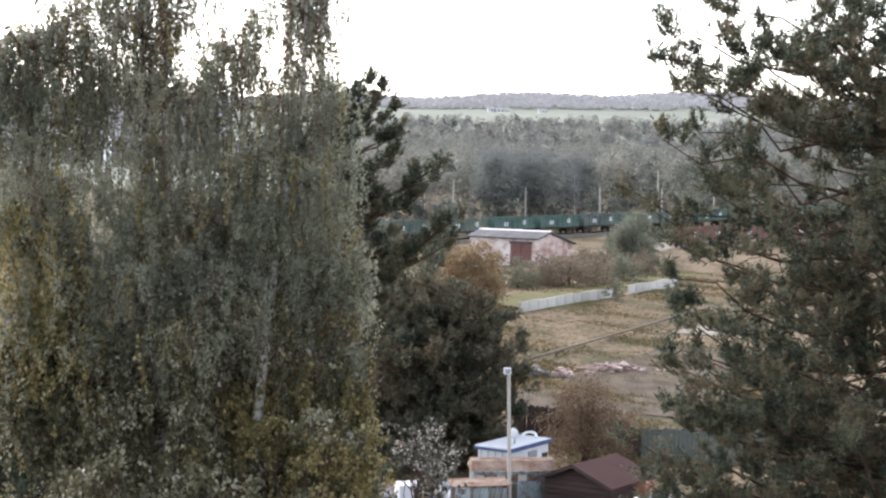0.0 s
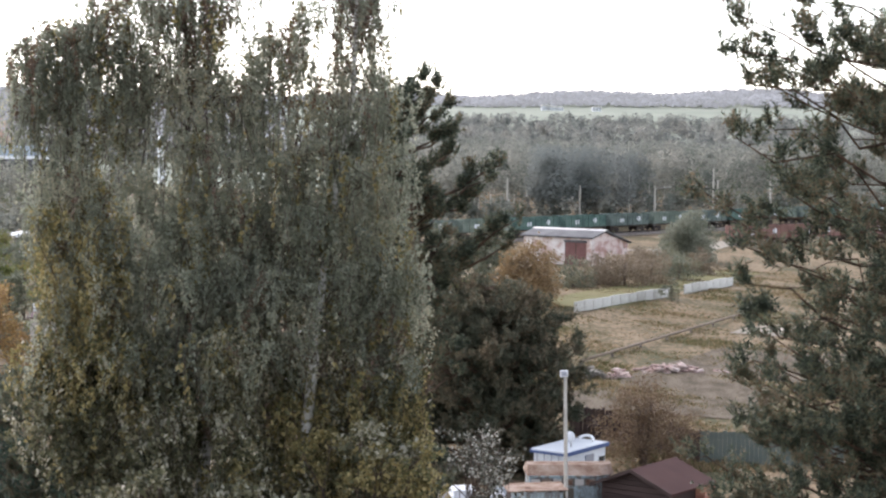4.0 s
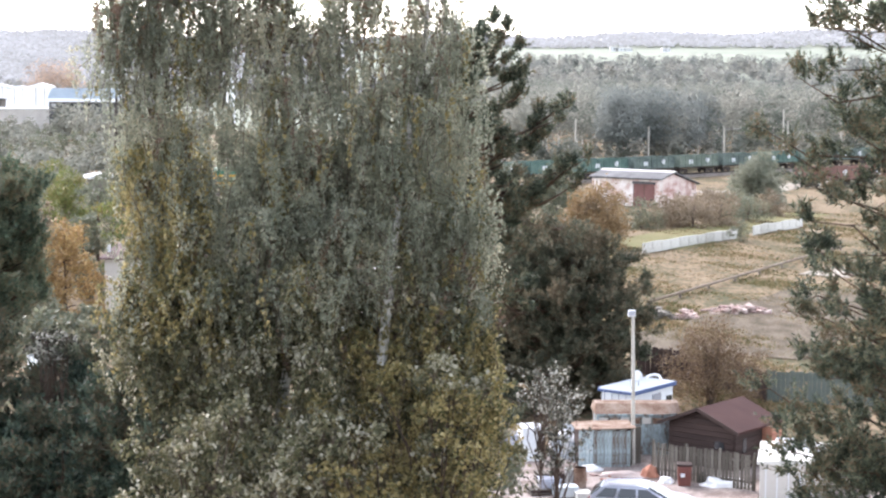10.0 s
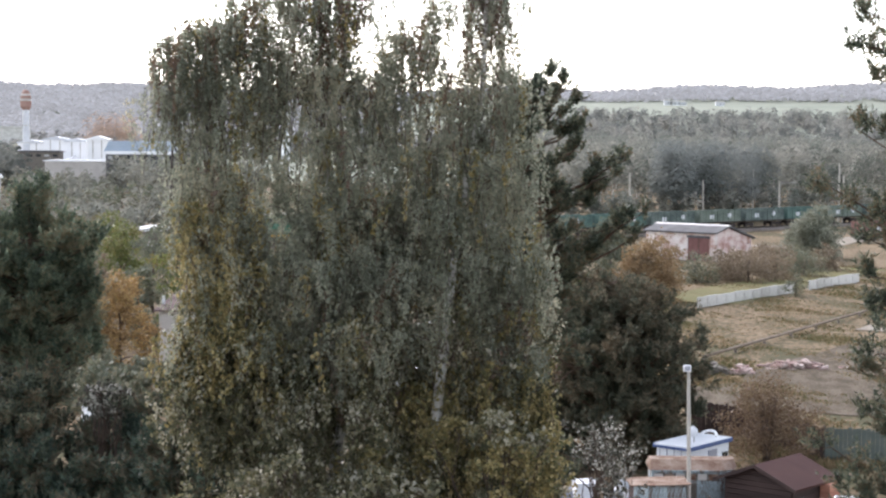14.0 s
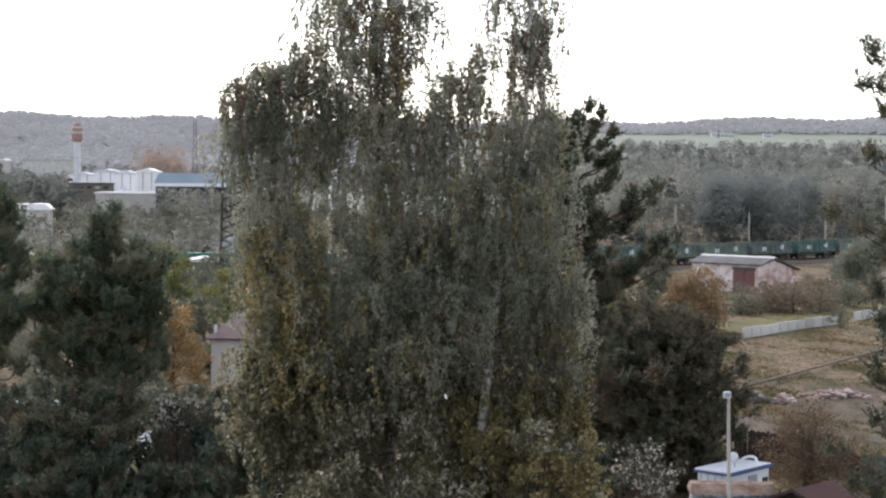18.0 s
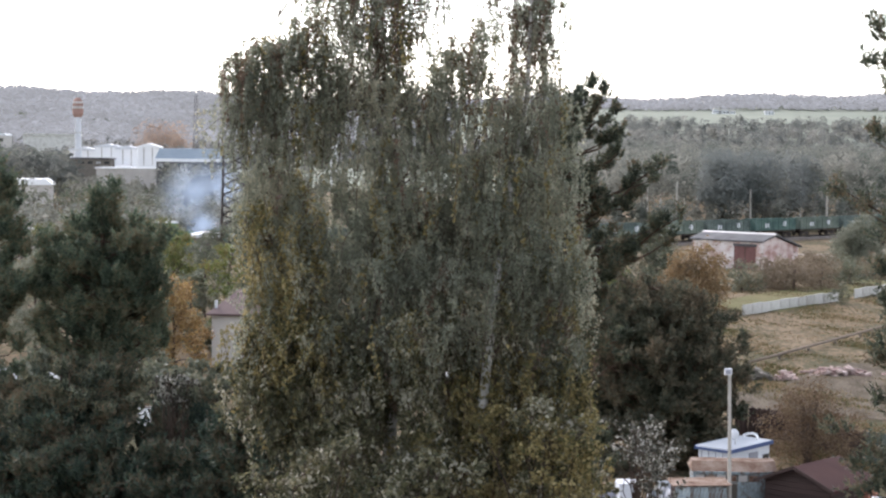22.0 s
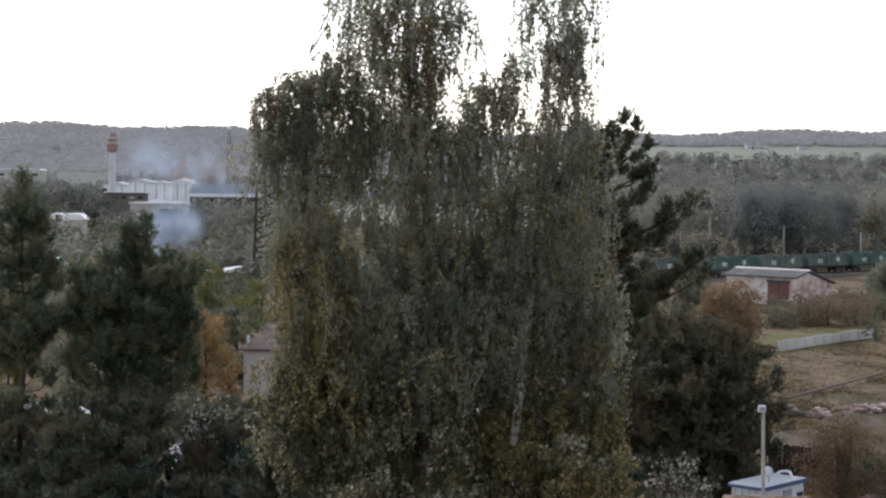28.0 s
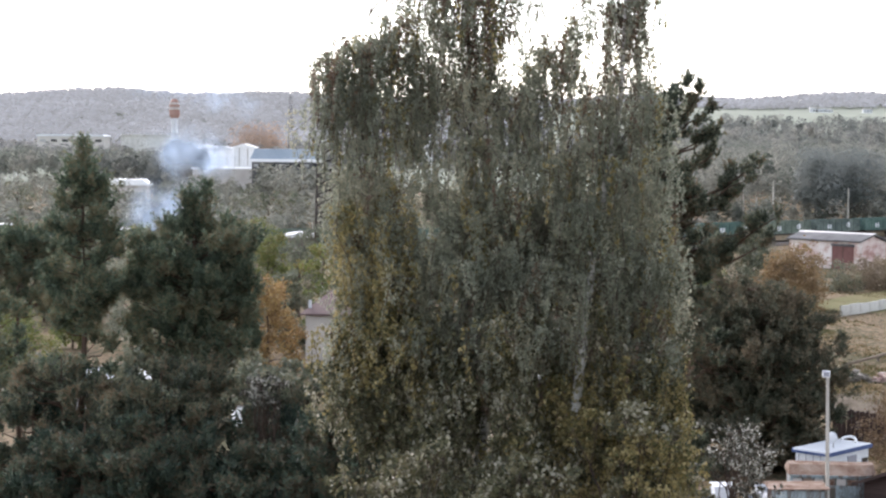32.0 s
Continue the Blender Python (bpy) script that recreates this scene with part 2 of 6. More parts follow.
MAROON = material("maroon_plastic", [(0.1, 0.035, 0.03), (0.15, 0.055, 0.045)], scale=3, rough=0.6)
TARP = material("white_tarpaulin", [(0.55, 0.56, 0.58), (0.8, 0.8, 0.8)], scale=1.5, rough=0.6, bump=0.2)
PALE_SHEET = material("pale_bluish_sheet", [(0.3, 0.33, 0.36), (0.46, 0.5, 0.53), (0.56, 0.58, 0.6)], scale=1.5, rough=0.6, fine=0.25, spread=1.4)
BLOCKS = material("pale_pink_block", [(0.24, 0.16, 0.144), (0.352, 0.272, 0.248), (0.44, 0.368, 0.344)], scale=1.2, rough=0.9, fine=0.3, bump=0.3, piece=0.5)
BRICKRED = material("red_brick", [(0.24, 0.1, 0.07), (0.4, 0.19, 0.13)], scale=2, rough=0.9, fine=0.3, piece=0.4)
WAGONGREEN = material("wagon_green", [(0.055, 0.075, 0.07), (0.09, 0.12, 0.11), (0.15, 0.18, 0.165)], scale=0.5, rough=0.75, fine=0.4, spread=1.5)
WAGONTEAL = material("wagon_teal", [(0.044, 0.08, 0.072), (0.064, 0.12, 0.106), (0.112, 0.164, 0.144)], scale=0.5, rough=0.7, fine=0.4, spread=1.5)
WAGONDULL = material("wagon_faded_green", [(0.08, 0.104, 0.088), (0.12, 0.152, 0.128), (0.176, 0.2, 0.168)], scale=0.5, rough=0.8, fine=0.4, spread=1.5)
WAGONRUST = material("wagon_red_oxide", [(0.14, 0.08, 0.07), (0.22, 0.12, 0.1)], scale=0.4, rough=0.8, fine=0.2)
IRON = material("black_iron", [(0.02, 0.018, 0.016), (0.06, 0.045, 0.04)], scale=2, rough=0.8, fine=0.2)
LOCOGREEN = material("locomotive_green", [(0.030, 0.120, 0.076), (0.050, 0.165, 0.111)], scale=0.5, rough=0.5, fine=0.1)
YELLOW = material("signal_yellow", [(0.6, 0.3, 0.03), (0.75, 0.42, 0.05)], scale=1, rough=0.6)
REDBAND = material("red_band", [(0.270, 0.149, 0.120), (0.378, 0.253, 0.216)], scale=0.3, rough=0.8)
CREAM = material("cream_plaster", [(0.431, 0.400, 0.370), (0.539, 0.508, 0.477)], scale=0.5, rough=0.9, fine=0.2, bump=0.1)
PLUMROOF = material("plum_brown_roof", [(0.084, 0.056, 0.056), (0.123, 0.085, 0.084)], scale=0.8, rough=0.8, fine=0.2)
PALEBLUE = material("pale_blue_roof", [(0.285, 0.352, 0.434), (0.39, 0.458, 0.546)], scale=0.1, rough=0.5)


def smoke_material():
    m = bpy.data.materials.new("smoke")
    m.use_nodes = True
    n, l = m.node_tree.nodes, m.node_tree.links
    b = n["Principled BSDF"]
    b.inputs["Base Color"].default_value, b.inputs["Roughness"].default_value = (0.68, 0.77, 0.9, 1), 1
    b.inputs["Specular IOR Level"].default_value = 0
    uv, grad, mp = n.new("ShaderNodeUVMap"), n.new("ShaderNodeTexGradient"), n.new("ShaderNodeMapping")
    grad.gradient_type = "SPHERICAL"
    mp.inputs["Location"].default_value, mp.inputs["Scale"].default_value = (-1, -1, 0), (2, 2, 2)
    l.new(uv.outputs[0], mp.inputs[0])
    l.new(mp.outputs[0], grad.inputs[0])
    place, noi = n.new("ShaderNodeTexCoord"), n.new("ShaderNodeTexNoise")
    noi.inputs["Scale"].default_value, noi.inputs["Detail"].default_value = 0.5, 4
    l.new(place.outputs["Object"], noi.inputs["Vector"])
    a, c, d = (n.new("ShaderNodeMath") for _ in range(3))
    a.operation, c.operation, d.operation = "MULTIPLY", "MULTIPLY", "POWER"
    l.new(grad.outputs["Fac"], d.inputs[0])
    d.inputs[1].default_value = 1.4
    l.new(d.outputs[0], a.inputs[0])
    l.new(noi.outputs[0], a.inputs[1])
    l.new(a.outputs[0], c.inputs[0])
    c.inputs[1].default_value = 0.3
    l.new(c.outputs[0], b.inputs["Alpha"])
    return m


SMOKE = smoke_material()


# ---- makers ----
def thing(name, at=(0, 0, 0), turn=0.0, label="", category="", group="", kind=""):
    ob = new(name)
    ob.empty_display_size = 0.2
    ob.matrix_basis = pose(*at, 0, 0, turn)
    return tagged(ob, label, category, group, kind)


def mesh_ob(name, me, mat, parent=None, label="", smooth=False):
    me.materials.append(mat)
    if smooth:
        me.polygons.foreach_set("use_smooth", [True] * len(me.polygons))
    ob = new(name, me)
    ob.parent = parent
    return tagged(ob, label)


def part(name, bm, mat, parent=None, label="", smooth=False):
    me = bpy.data.meshes.new(name)
    bm.to_mesh(me)
    bm.free()
    return mesh_ob(name, me, mat, parent, label, smooth)


def cloud(name, v, k, mat, parent=None, label="", smooth=False):
    """One mesh from an array of corners, k to a face."""
    v = np.asarray(v, np.float32).reshape(-1, 3)
    nf = len(v) // k
    me = bpy.data.meshes.new(name)
    me.vertices.add(len(v))
    me.vertices.foreach_set("co", v.ravel())
    me.loops.add(len(v))
    me.loops.foreach_set("vertex_index", np.arange(len(v), dtype=np.int32))
    me.polygons.add(nf)
    me.polygons.foreach_set("loop_start", np.arange(0, nf * k, k, dtype=np.int32))
    me.update(calc_edges=True)
    return mesh_ob(name, me, mat, parent, label, smooth)


def box(bm, x, y, z, sx, sy, sz, bevel=0.0, turn=0.0):
    """Adds a box centred on x, y standing on z."""
    m = Matrix.Translation((x, y, z + sz / 2)) @ Matrix.Rotation(radians(turn), 4, "Z") @ Matrix.Diagonal((sx, sy, sz, 1))
    got = bmesh.ops.create_cube(bm, size=1, matrix=m)["verts"]
    if bevel:
        edges = list({e for v in got for e in v.link_edges})
        bmesh.ops.bevel(bm, geom=edges, offset=bevel, segments=2, affect="EDGES", profile=0.5)
    return bm


def a_box(*args, **kw):
    return box(bmesh.new(), *args, **kw)


def prism(bm, pts, y0, y1):
    """Adds a solid with the outline pts (x, z) from y0 to y1."""
    a = [bm.verts.new((x, y0, z)) for x, z in pts]
    b = [bm.verts.new((x, y1, z)) for x, z in pts]
    bm.faces.new(a)
    bm.faces.new(b[::-1])
    for i in range(len(a)):
        j = (i + 1) % len(a)
        bm.faces.new((a[j], a[i], b[i], b[j]))
    bmesh.ops.recalc_face_normals(bm, faces=bm.faces)
    return bm


def a_prism(pts, y0, y1):
    return prism(bmesh.new(), pts, y0, y1)


def rod(bm, a, b, r0, r1=None, n=8):
    """Adds a tapered rod from a to b."""
    a, b = Vector(a), Vector(b)
    d = b - a
    q = d.to_track_quat("Z", "Y").to_matrix().to_4x4()
    bmesh.ops.create_cone(bm, cap_ends=True, segments=n, radius1=r0, radius2=r0 if r1 is None else r1, depth=d.length,
                          matrix=Matrix.Translation((a + b) / 2) @ q)
    return bm


def a_rod(*args, **kw):
    return rod(bmesh.new(), *args, **kw)


def tube(paths, n=6):
    """A bmesh of tapered bent limbs: each path is a list of (point, radius)."""
    bm = bmesh.new()
    for path in paths:
        rings = []
        for i, (p, r) in enumerate(path):
            p = Vector(p)
            d = Vector(path[min(i + 1, len(path) - 1)][0]) - Vector(path[max(i - 1, 0)][0])
            q = d.to_track_quat("Z", "Y").to_matrix()
            rings.append([bm.verts.new(p + q @ Vector((math.cos(t) * r, math.sin(t) * r, 0))) for t in (2 * math.pi * k / n for k in range(n))])
        for a, b in zip(rings, rings[1:]):
            for k in range(n):
                bm.faces.new((a[k], a[(k + 1) % n], b[(k + 1) % n], b[k]))
        bm.faces.new(rings[0][::-1])
        bm.faces.new(rings[-1])
    return bm


def unit(rng, n):
    d = rng.normal(size=(n, 3))
    return d / np.linalg.norm(d, axis=1)[:, None]


def leaves(rng, at, size, hang=0.0, aspect=0.65):
    """Corners of rhombic leaves at the points, of about that size; hang: how far they point down."""
    n = len(at)
    a = unit(rng, n)
    a[:, 2] -= hang
    a /= np.linalg.norm(a, axis=1)[:, None]
    b = np.cross(a, unit(rng, n))
    b /= np.linalg.norm(b, axis=1)[:, None] + 1e-6
    s = (size * rng.uniform(0.6, 1.35, n))[:, None]
    a, b = a * s * 0.5, b * s * 0.5 * aspect
    return np.stack([at - a, at + b - a * 0.1, at + a, at - b - a * 0.1], 1)


def in_ball(rng, n, shell=0.0):
    return unit(rng, n) * (rng.uniform(shell ** 3, 1, n) ** (1 / 3))[:, None]


def limb(rng, a, b, r0, r1, k=5, sag=0.0, wob=0.08):
    a, b = np.array(a, float), np.array(b, float)
    L = np.linalg.norm(b - a)
    out = []
    for i in range(k + 1):
        f = i / k
        p = a + (b - a) * f + (rng.normal(size=3) * wob * L * 0.3 if 0 < i < k else 0)
        p[2] += sag * L * math.sin(math.pi * f) * 0.5
        out.append((tuple(p), r0 + (r1 - r0) * f))
    return out


def broadleaf(name, base, height, lobes, count, size, leaf, seed, label, category="tree", bark=TWIG, stem=0.12, stems=1, group="", hang=0.3):
    """A tree or shrub: stems, limbs to every lobe (x, y, z, rx, rz from the base), and a crown of single leaves in uneven sprays."""
    rng = np.random.default_rng(seed)
    t = thing(name, base, 0, label, category, group)
    paths = []
    for s in range(stems):
        a = rng.uniform(0, 6.28)
        foot = (0.25 * stem * s * math.cos(a), 0.25 * stem * s * math.sin(a), 0)
        tip = (0.12 * height * math.cos(a) * (stems > 1), 0.12 * height * math.sin(a) * (stems > 1), height * 0.86)
        paths.append(limb(rng, foot, tip, stem, stem * 0.2, 7, 0, 0.03))
    part("trunk", tube(paths, 7), bark, t, smooth=True)
    lim, pts = [], []
    w = np.array([q[3] * q[3] * 0.5 + q[3] * q[4] for q in lobes])
    for q, share in zip(lobes, w / w.sum()):
        c = np.array(q[:3], float)
        f = min(0.8, max(0.15, c[2] / height * 0.7))
        lim.append(limb(rng, (0, 0, f * height), c, stem * 0.45 * (1 - f * 0.5), stem * 0.08, 5, 0.12))
        n = int(count * share)
        sprays = max(5, n // 45)
        sc = in_ball(rng, sprays, 0.45) * (q[3], q[3], q[4]) + c
        who = rng.integers(0, sprays, n)
        pts.append(sc[who] + rng.normal(size=(n, 3)) * (0.2 * q[3], 0.2 * q[3], 0.17 * q[4]))
        for k in range(min(6, sprays)):
            lim.append(limb(rng, c, sc[k], stem * 0.07, stem * 0.025, 3, 0.1))
    part("branchwork", tube(lim, 4), bark, t)
    crown = cloud("crown", leaves(rng, np.concatenate(pts), size, hang), 4, leaf, t)
    tagged(crown, kind="stuff")
    return t


def ball_lobes(rng, n, rx, z0, z1, r):
    """Lobes for a rounded crown between the heights z0 and z1."""
    out = []
    for i in range(n):
        f = (i + 0.5) / n
        z = z0 + (z1 - z0) * f
        k = rx * math.sin(math.pi * (0.2 + 0.72 * f)) ** 0.8
        a = rng.uniform(0, 6.28) if n < 4 else 2.4 * i + rng.uniform(-0.4, 0.4)
        q = max(0.0, k - r * 0.6) * rng.uniform(0.55, 1)
        out.append((q * math.cos(a), q * math.sin(a), z, r * rng.uniform(0.8, 1.15), r * rng.uniform(0.7, 1)))
    return out


def pine(name, base, height, seed, label, tips=(), crown=None, branches=70, tufts=34, needle=NEEDLE, reach=0.12, leader=True, trunk_r=0.2, lean=(0, 0), blade=0.013, spread=0.45, pad=0.14, per=24, shoots=(0.1, 0.24), brush=0, dens=2.2, thick=1.0, rise=0.28, up=0.75, loose=0.5, candles=(), bend=0.05):
    """A pine: trunk, bent boughs to the given tips (x, y, z from the base) and to random ones within crown (a function of height
    giving the radius, and its lowest and highest z); each twig ends in a brush of needles."""
    rng = np.random.default_rng(seed)
    t = thing(name, base, 0, label, "tree")
    part("trunk", tube([limb(rng, (0, 0, 0), (lean[0], lean[1], height), trunk_r, 0.012, 9, 0, 0.012)], 9), PINE_BARK, t, smooth=True)
    ends = [np.array(p, float) for p in tips]
    fn, z0, z1 = crown
    for i in range(branches):
        z = z0 + (z1 - z0) * rng.uniform(0, 1) ** (0.75 if brush else 1)
        a, r = rng.uniform(0, 6.28), fn(z) * rng.uniform(0.55, 1.05)
        f = z / height
        ends.append(np.array((lean[0] * f + r * math.cos(a), lean[1] * f + r * math.sin(a), z)))
    boughs, at, way = [], [], []
    for e in ends:
        f = max(0.05, min(0.97, (e[2] - rise * math.hypot(e[0], e[1])) / height))
        root = np.array((lean[0] * f, lean[1] * f, f * height))
        L = np.linalg.norm(e - root)
        b = limb(rng, root, e, (0.014 + 0.016 * L) * thick, 0.008, 6, -0.18, bend)
        boughs.append(b)
        P = np.array([p for p, _ in b])
        d = (e - root) / (L + 1e-6)
        n = max(8, int(tufts * min(1.6, L / 2)))
        pads = max(2, int(L * dens)) if brush else max(3, int(L * 2.4 / (pad / 0.14)))
        n = pads * brush if brush else n
        g = np.append(rng.uniform(0.15 if brush else 0.3, 0.98, pads - 1), 1.0)
        i = np.minimum((g * 6).astype(int), 5)
        q = P[i] + (P[i + 1] - P[i]) * (g * 6 - i)[:, None]
        side = unit(rng, pads) * (1, 1, 0.5) + (0, 0, 0.15)
        node = q + side * (spread * L * (1.12 - g) * rng.uniform(0.35, 1, pads))[:, None]
        for a0, b0 in zip(q[:9], node[:9]):
            boughs.append(limb(rng, a0, b0 - (0, 0, 0.05), 0.009, 0.005, 2, 0.1))
        who = rng.integers(0, pads, n)
        at.append(node[who] + rng.normal(size=(n, 3)) * (pad, pad, pad * 0.6))
        w = d * 0.35 + side[who] * 0.45 + unit(rng, n) * (loose if brush else 0.45) + np.array((0, 0, up if brush else 0.6))
        way.append(w / np.linalg.norm(w, axis=1)[:, None])
        at.append(e[None] + rng.normal(size=(3, 3)) * 0.06)
        way.append(np.tile(d * 0.4 + np.array((0, 0, 0.8)), (3, 1)))
    spikes = [(lean[0], lean[1], height - 1.3, height + 0.12)] if leader else []
    for x, y, z0, z1 in spikes + [tuple(q) for q in candles]:
        n = int((z1 - z0) * 60)
        at.append(np.stack([np.full(n, x), np.full(n, y), np.linspace(z0, z1 - 0.12, n)], 1) + rng.normal(size=(n, 3)) * 0.035)
        w = unit(rng, n) * 0.75 + (0, 0, 0.85)
        way.append(w / np.linalg.norm(w, axis=1)[:, None])
        boughs.append([((x, y, z0 - 0.5), 0.02), ((x, y, z1 - 0.1), 0.008)])
    part("branchwork", tube(boughs, 4), PINE_BARK, t)
    at, way = np.concatenate(at), np.concatenate(way)
    n = len(at)
    shoot = rng.uniform(*shoots, n)
    g = rng.uniform(0, 1, (n, per))
    root = at[:, None] + way[:, None] * (g * shoot[:, None])[..., None]
    out = rng.normal(size=(n, per, 3))
    out /= np.linalg.norm(out, axis=2)[..., None]
    out = out * 0.85 + way[:, None] * 0.75
    out /= np.linalg.norm(out, axis=2)[..., None]
    side = np.cross(out, rng.normal(size=(n, per, 3)))
    side /= np.linalg.norm(side, axis=2)[..., None]
    ln = reach * rng.uniform(0.7, 1.2, (n, per, 1))
    tri = np.stack([root - side * blade, root + side * blade, root + out * ln], 2)
    c = cloud("needles", tri, 3, needle, t)
    tagged(c, kind="stuff")
    return t


# ---- ground ----
def ground_z(x, y):
    """Flat by the railway; the far fields climb on one side, a wooded hillside stands on the other."""
    far = max(0.0, y - 520)
    side = min(1.0, max(0.0, (x / max(200.0, y) + 0.06) / 0.12))
    slow = 62 * (1 - math.exp(-(far / 1100) ** 2)) + 0.0035 * far
    a = min(1.0, max(0.0, (y - 2080) / 330))
    b = min(1.0, max(0.0, (y - 1500) / 650))
    right = slow + a * a * (3 - 2 * a) * (16 - 4 * math.sin(x * 0.009) + 3 * math.sin(x * 0.023 + 1))
    left = 0.25 * slow + b * b * (3 - 2 * b) * (54 + 4 * math.sin(x * 0.008) + 2.5 * math.sin(x * 0.027))
    rise = side * right + (1 - side) * left
    return rise + (1.5 * noise.noise((x * 0.004, y * 0.004, 3)) * min(1, far / 300)) + 0.12 * noise.noise((x * 0.05, y * 0.05, 0)) * (110 < y < 420)


def build_ground():
    ys = list(np.concatenate([np.linspace(-300, 60, 7), np.arange(70, 420, 6.0), np.arange(430, 900, 30.0), np.linspace(950, 4200, 44)]))
    bm = bmesh.new()
    rows = []
    for y in ys:
        half = 420 + 0.9 * max(0, y)
        rows.append([bm.verts.new((x, y, ground_z(x, y) if y > 105 else 0.0)) for x in np.linspace(-half, half, 90)])
    for a, b in zip(rows, rows[1:]):
        for i in range(89):
            bm.faces.new((a[i], a[i + 1], b[i + 1], b[i]))
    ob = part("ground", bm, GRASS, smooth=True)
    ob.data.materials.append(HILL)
    # Beyond 640 m the ground takes the paler, hazed field colour.
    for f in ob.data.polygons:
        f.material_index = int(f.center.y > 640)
    return tagged(ob, "dry autumn meadow with tan and green patches", "ground", kind="structure")


build_ground()


def strip(name, mat, pts, width, z, label):
    """A flat band of ground along pts."""
    bm = bmesh.new()
    prev = None
    for i, p in enumerate(pts):
        d = Vector(pts[min(i + 1, len(pts) - 1)]) - Vector(pts[max(i - 1, 0)])
        s = Vector((-d.y, d.x)).normalized() * width / 2 * (1 + 0.15 * math.sin(i * 2.1))
        top = [bm.verts.new((p[0] + k * s.x, p[1] + k * s.y, z)) for k in (-1, 1)]
        low = [bm.verts.new((p[0] + k * s.x * 1.1, p[1] + k * s.y * 1.1, -0.3)) for k in (-1, 1)]
        row = (low[0], top[0], top[1], low[1])
        if prev:
            for j in range(3):
                bm.faces.new((prev[j], prev[j + 1], row[j + 1], row[j]))
        prev = row
    bmesh.ops.recalc_face_normals(bm, faces=bm.faces)
    return tagged(part(name, bm, mat), label, "ground", kind="structure")


def yard_ground():
    bm = bmesh.new()
    rng = np.random.default_rng(4)
    rows = []
    for i in range(22):
        y = 60 + i * 1.0
        wob = rng.uniform(-0.5, 0.5)
        rows.append([bm.verts.new((x + (wob if abs(x - 9) > 12 else 0), y, 0.05 + 0.03 * noise.noise((x * 0.7, y * 0.7, 1)))) for x in np.linspace(-6, 22, 40)])
    for a, b in zip(rows, rows[1:]):
        for i in range(39):
            bm.faces.new((a[i], a[i + 1], b[i + 1], b[i]))
    tagged(part("yard", bm, YARD, smooth=True), "pale trodden gravel yard by the sheds", "ground", kind="structure")


yard_ground()
strip("dirt_road", DIRT, [(45.04, 284.93), (50.21, 286.43), (51.89, 276.22), (62.12, 300.73), (71.89, 314.69), (88.8, 330)], 7, 0.1, "pale dirt road beside the railway")
strip("grass_verge", VERGE, [(23.26, 185.35), (29.95, 199.01), (39.37, 216.55), (51.33, 237.46)], 9, 0.06, "green grass verge behind the concrete wall")
strip("sand_patch", DIRT, [(36.56, 158.17), (38.85, 161.97), (42.98, 166.99)], 4.5, 0.1, "bare pale sandy track in the meadow")

strip("bare_soil", SOIL, [(18.2, 112), (20.5, 117), (23.5, 121), (26, 126), (30, 132), (33.5, 140), (38, 147)], 13, 0.07, "brown weedy soil in the middle of the meadow")

# ---- railway ----
def track_point(s):
    """The track's place and heading s metres along it, towards the left: a gentle bend."""
    return TRACK[int(round((s + 400) * 2))]


def lay_track():
    x, y = 54.0, 338.0
    fw = []
    for i in range(801):
        s = i * 0.5
        h = radians(45 - 21 * min(1, max(0, (s - 35) / 75)))
        fw.append((x, y, h))
        x, y = x - 0.5 * math.cos(h), y - 0.5 * math.sin(h)
    back = []
    x, y = 54.0, 338.0
    for i in range(800):
        h = radians(45)
        x, y = x + 0.5 * math.cos(h), y + 0.5 * math.sin(h)
        back.append((x, y, h))
    return back[::-1] + fw


TRACK = lay_track()


def railway():
    pts = [track_point(s)[:2] for s in range(-300, 301, 10)]
    strip("track_bed", TRACKBED, pts, 5.2, 0.45, "grey-brown ballast bed of the railway")
    for k in (-0.76, 0.76):
        paths = []
        for s in range(-300, 301, 10):
            x, y, h = track_point(s)
            paths.append(((x - math.sin(h) * k, y + math.cos(h) * k, 0.55), 0.07))
        tagged(part("rail", tube([paths], 4), IRON), "dark steel rail on the ballast bed", "rail", "rails of the line", "structure")


railway()


def bogie(parent, x):
    b = part("bogie", box(box(a_box(x, -0.95, 0.35, 2.6, 0.16, 0.4), x, 0.95, 0.35, 2.6, 0.16, 0.4), x, 0, 0.5, 0.5, 2.0, 0.4), IRON, parent)
    for dx in (-0.92, 0.92):
        for k in (-0.78, 0.78):
            part("wheel", a_rod((x + dx, k - 0.06, 0.47), (x + dx, k + 0.06, 0.47), 0.47, n=14), IRON, b)
    return b


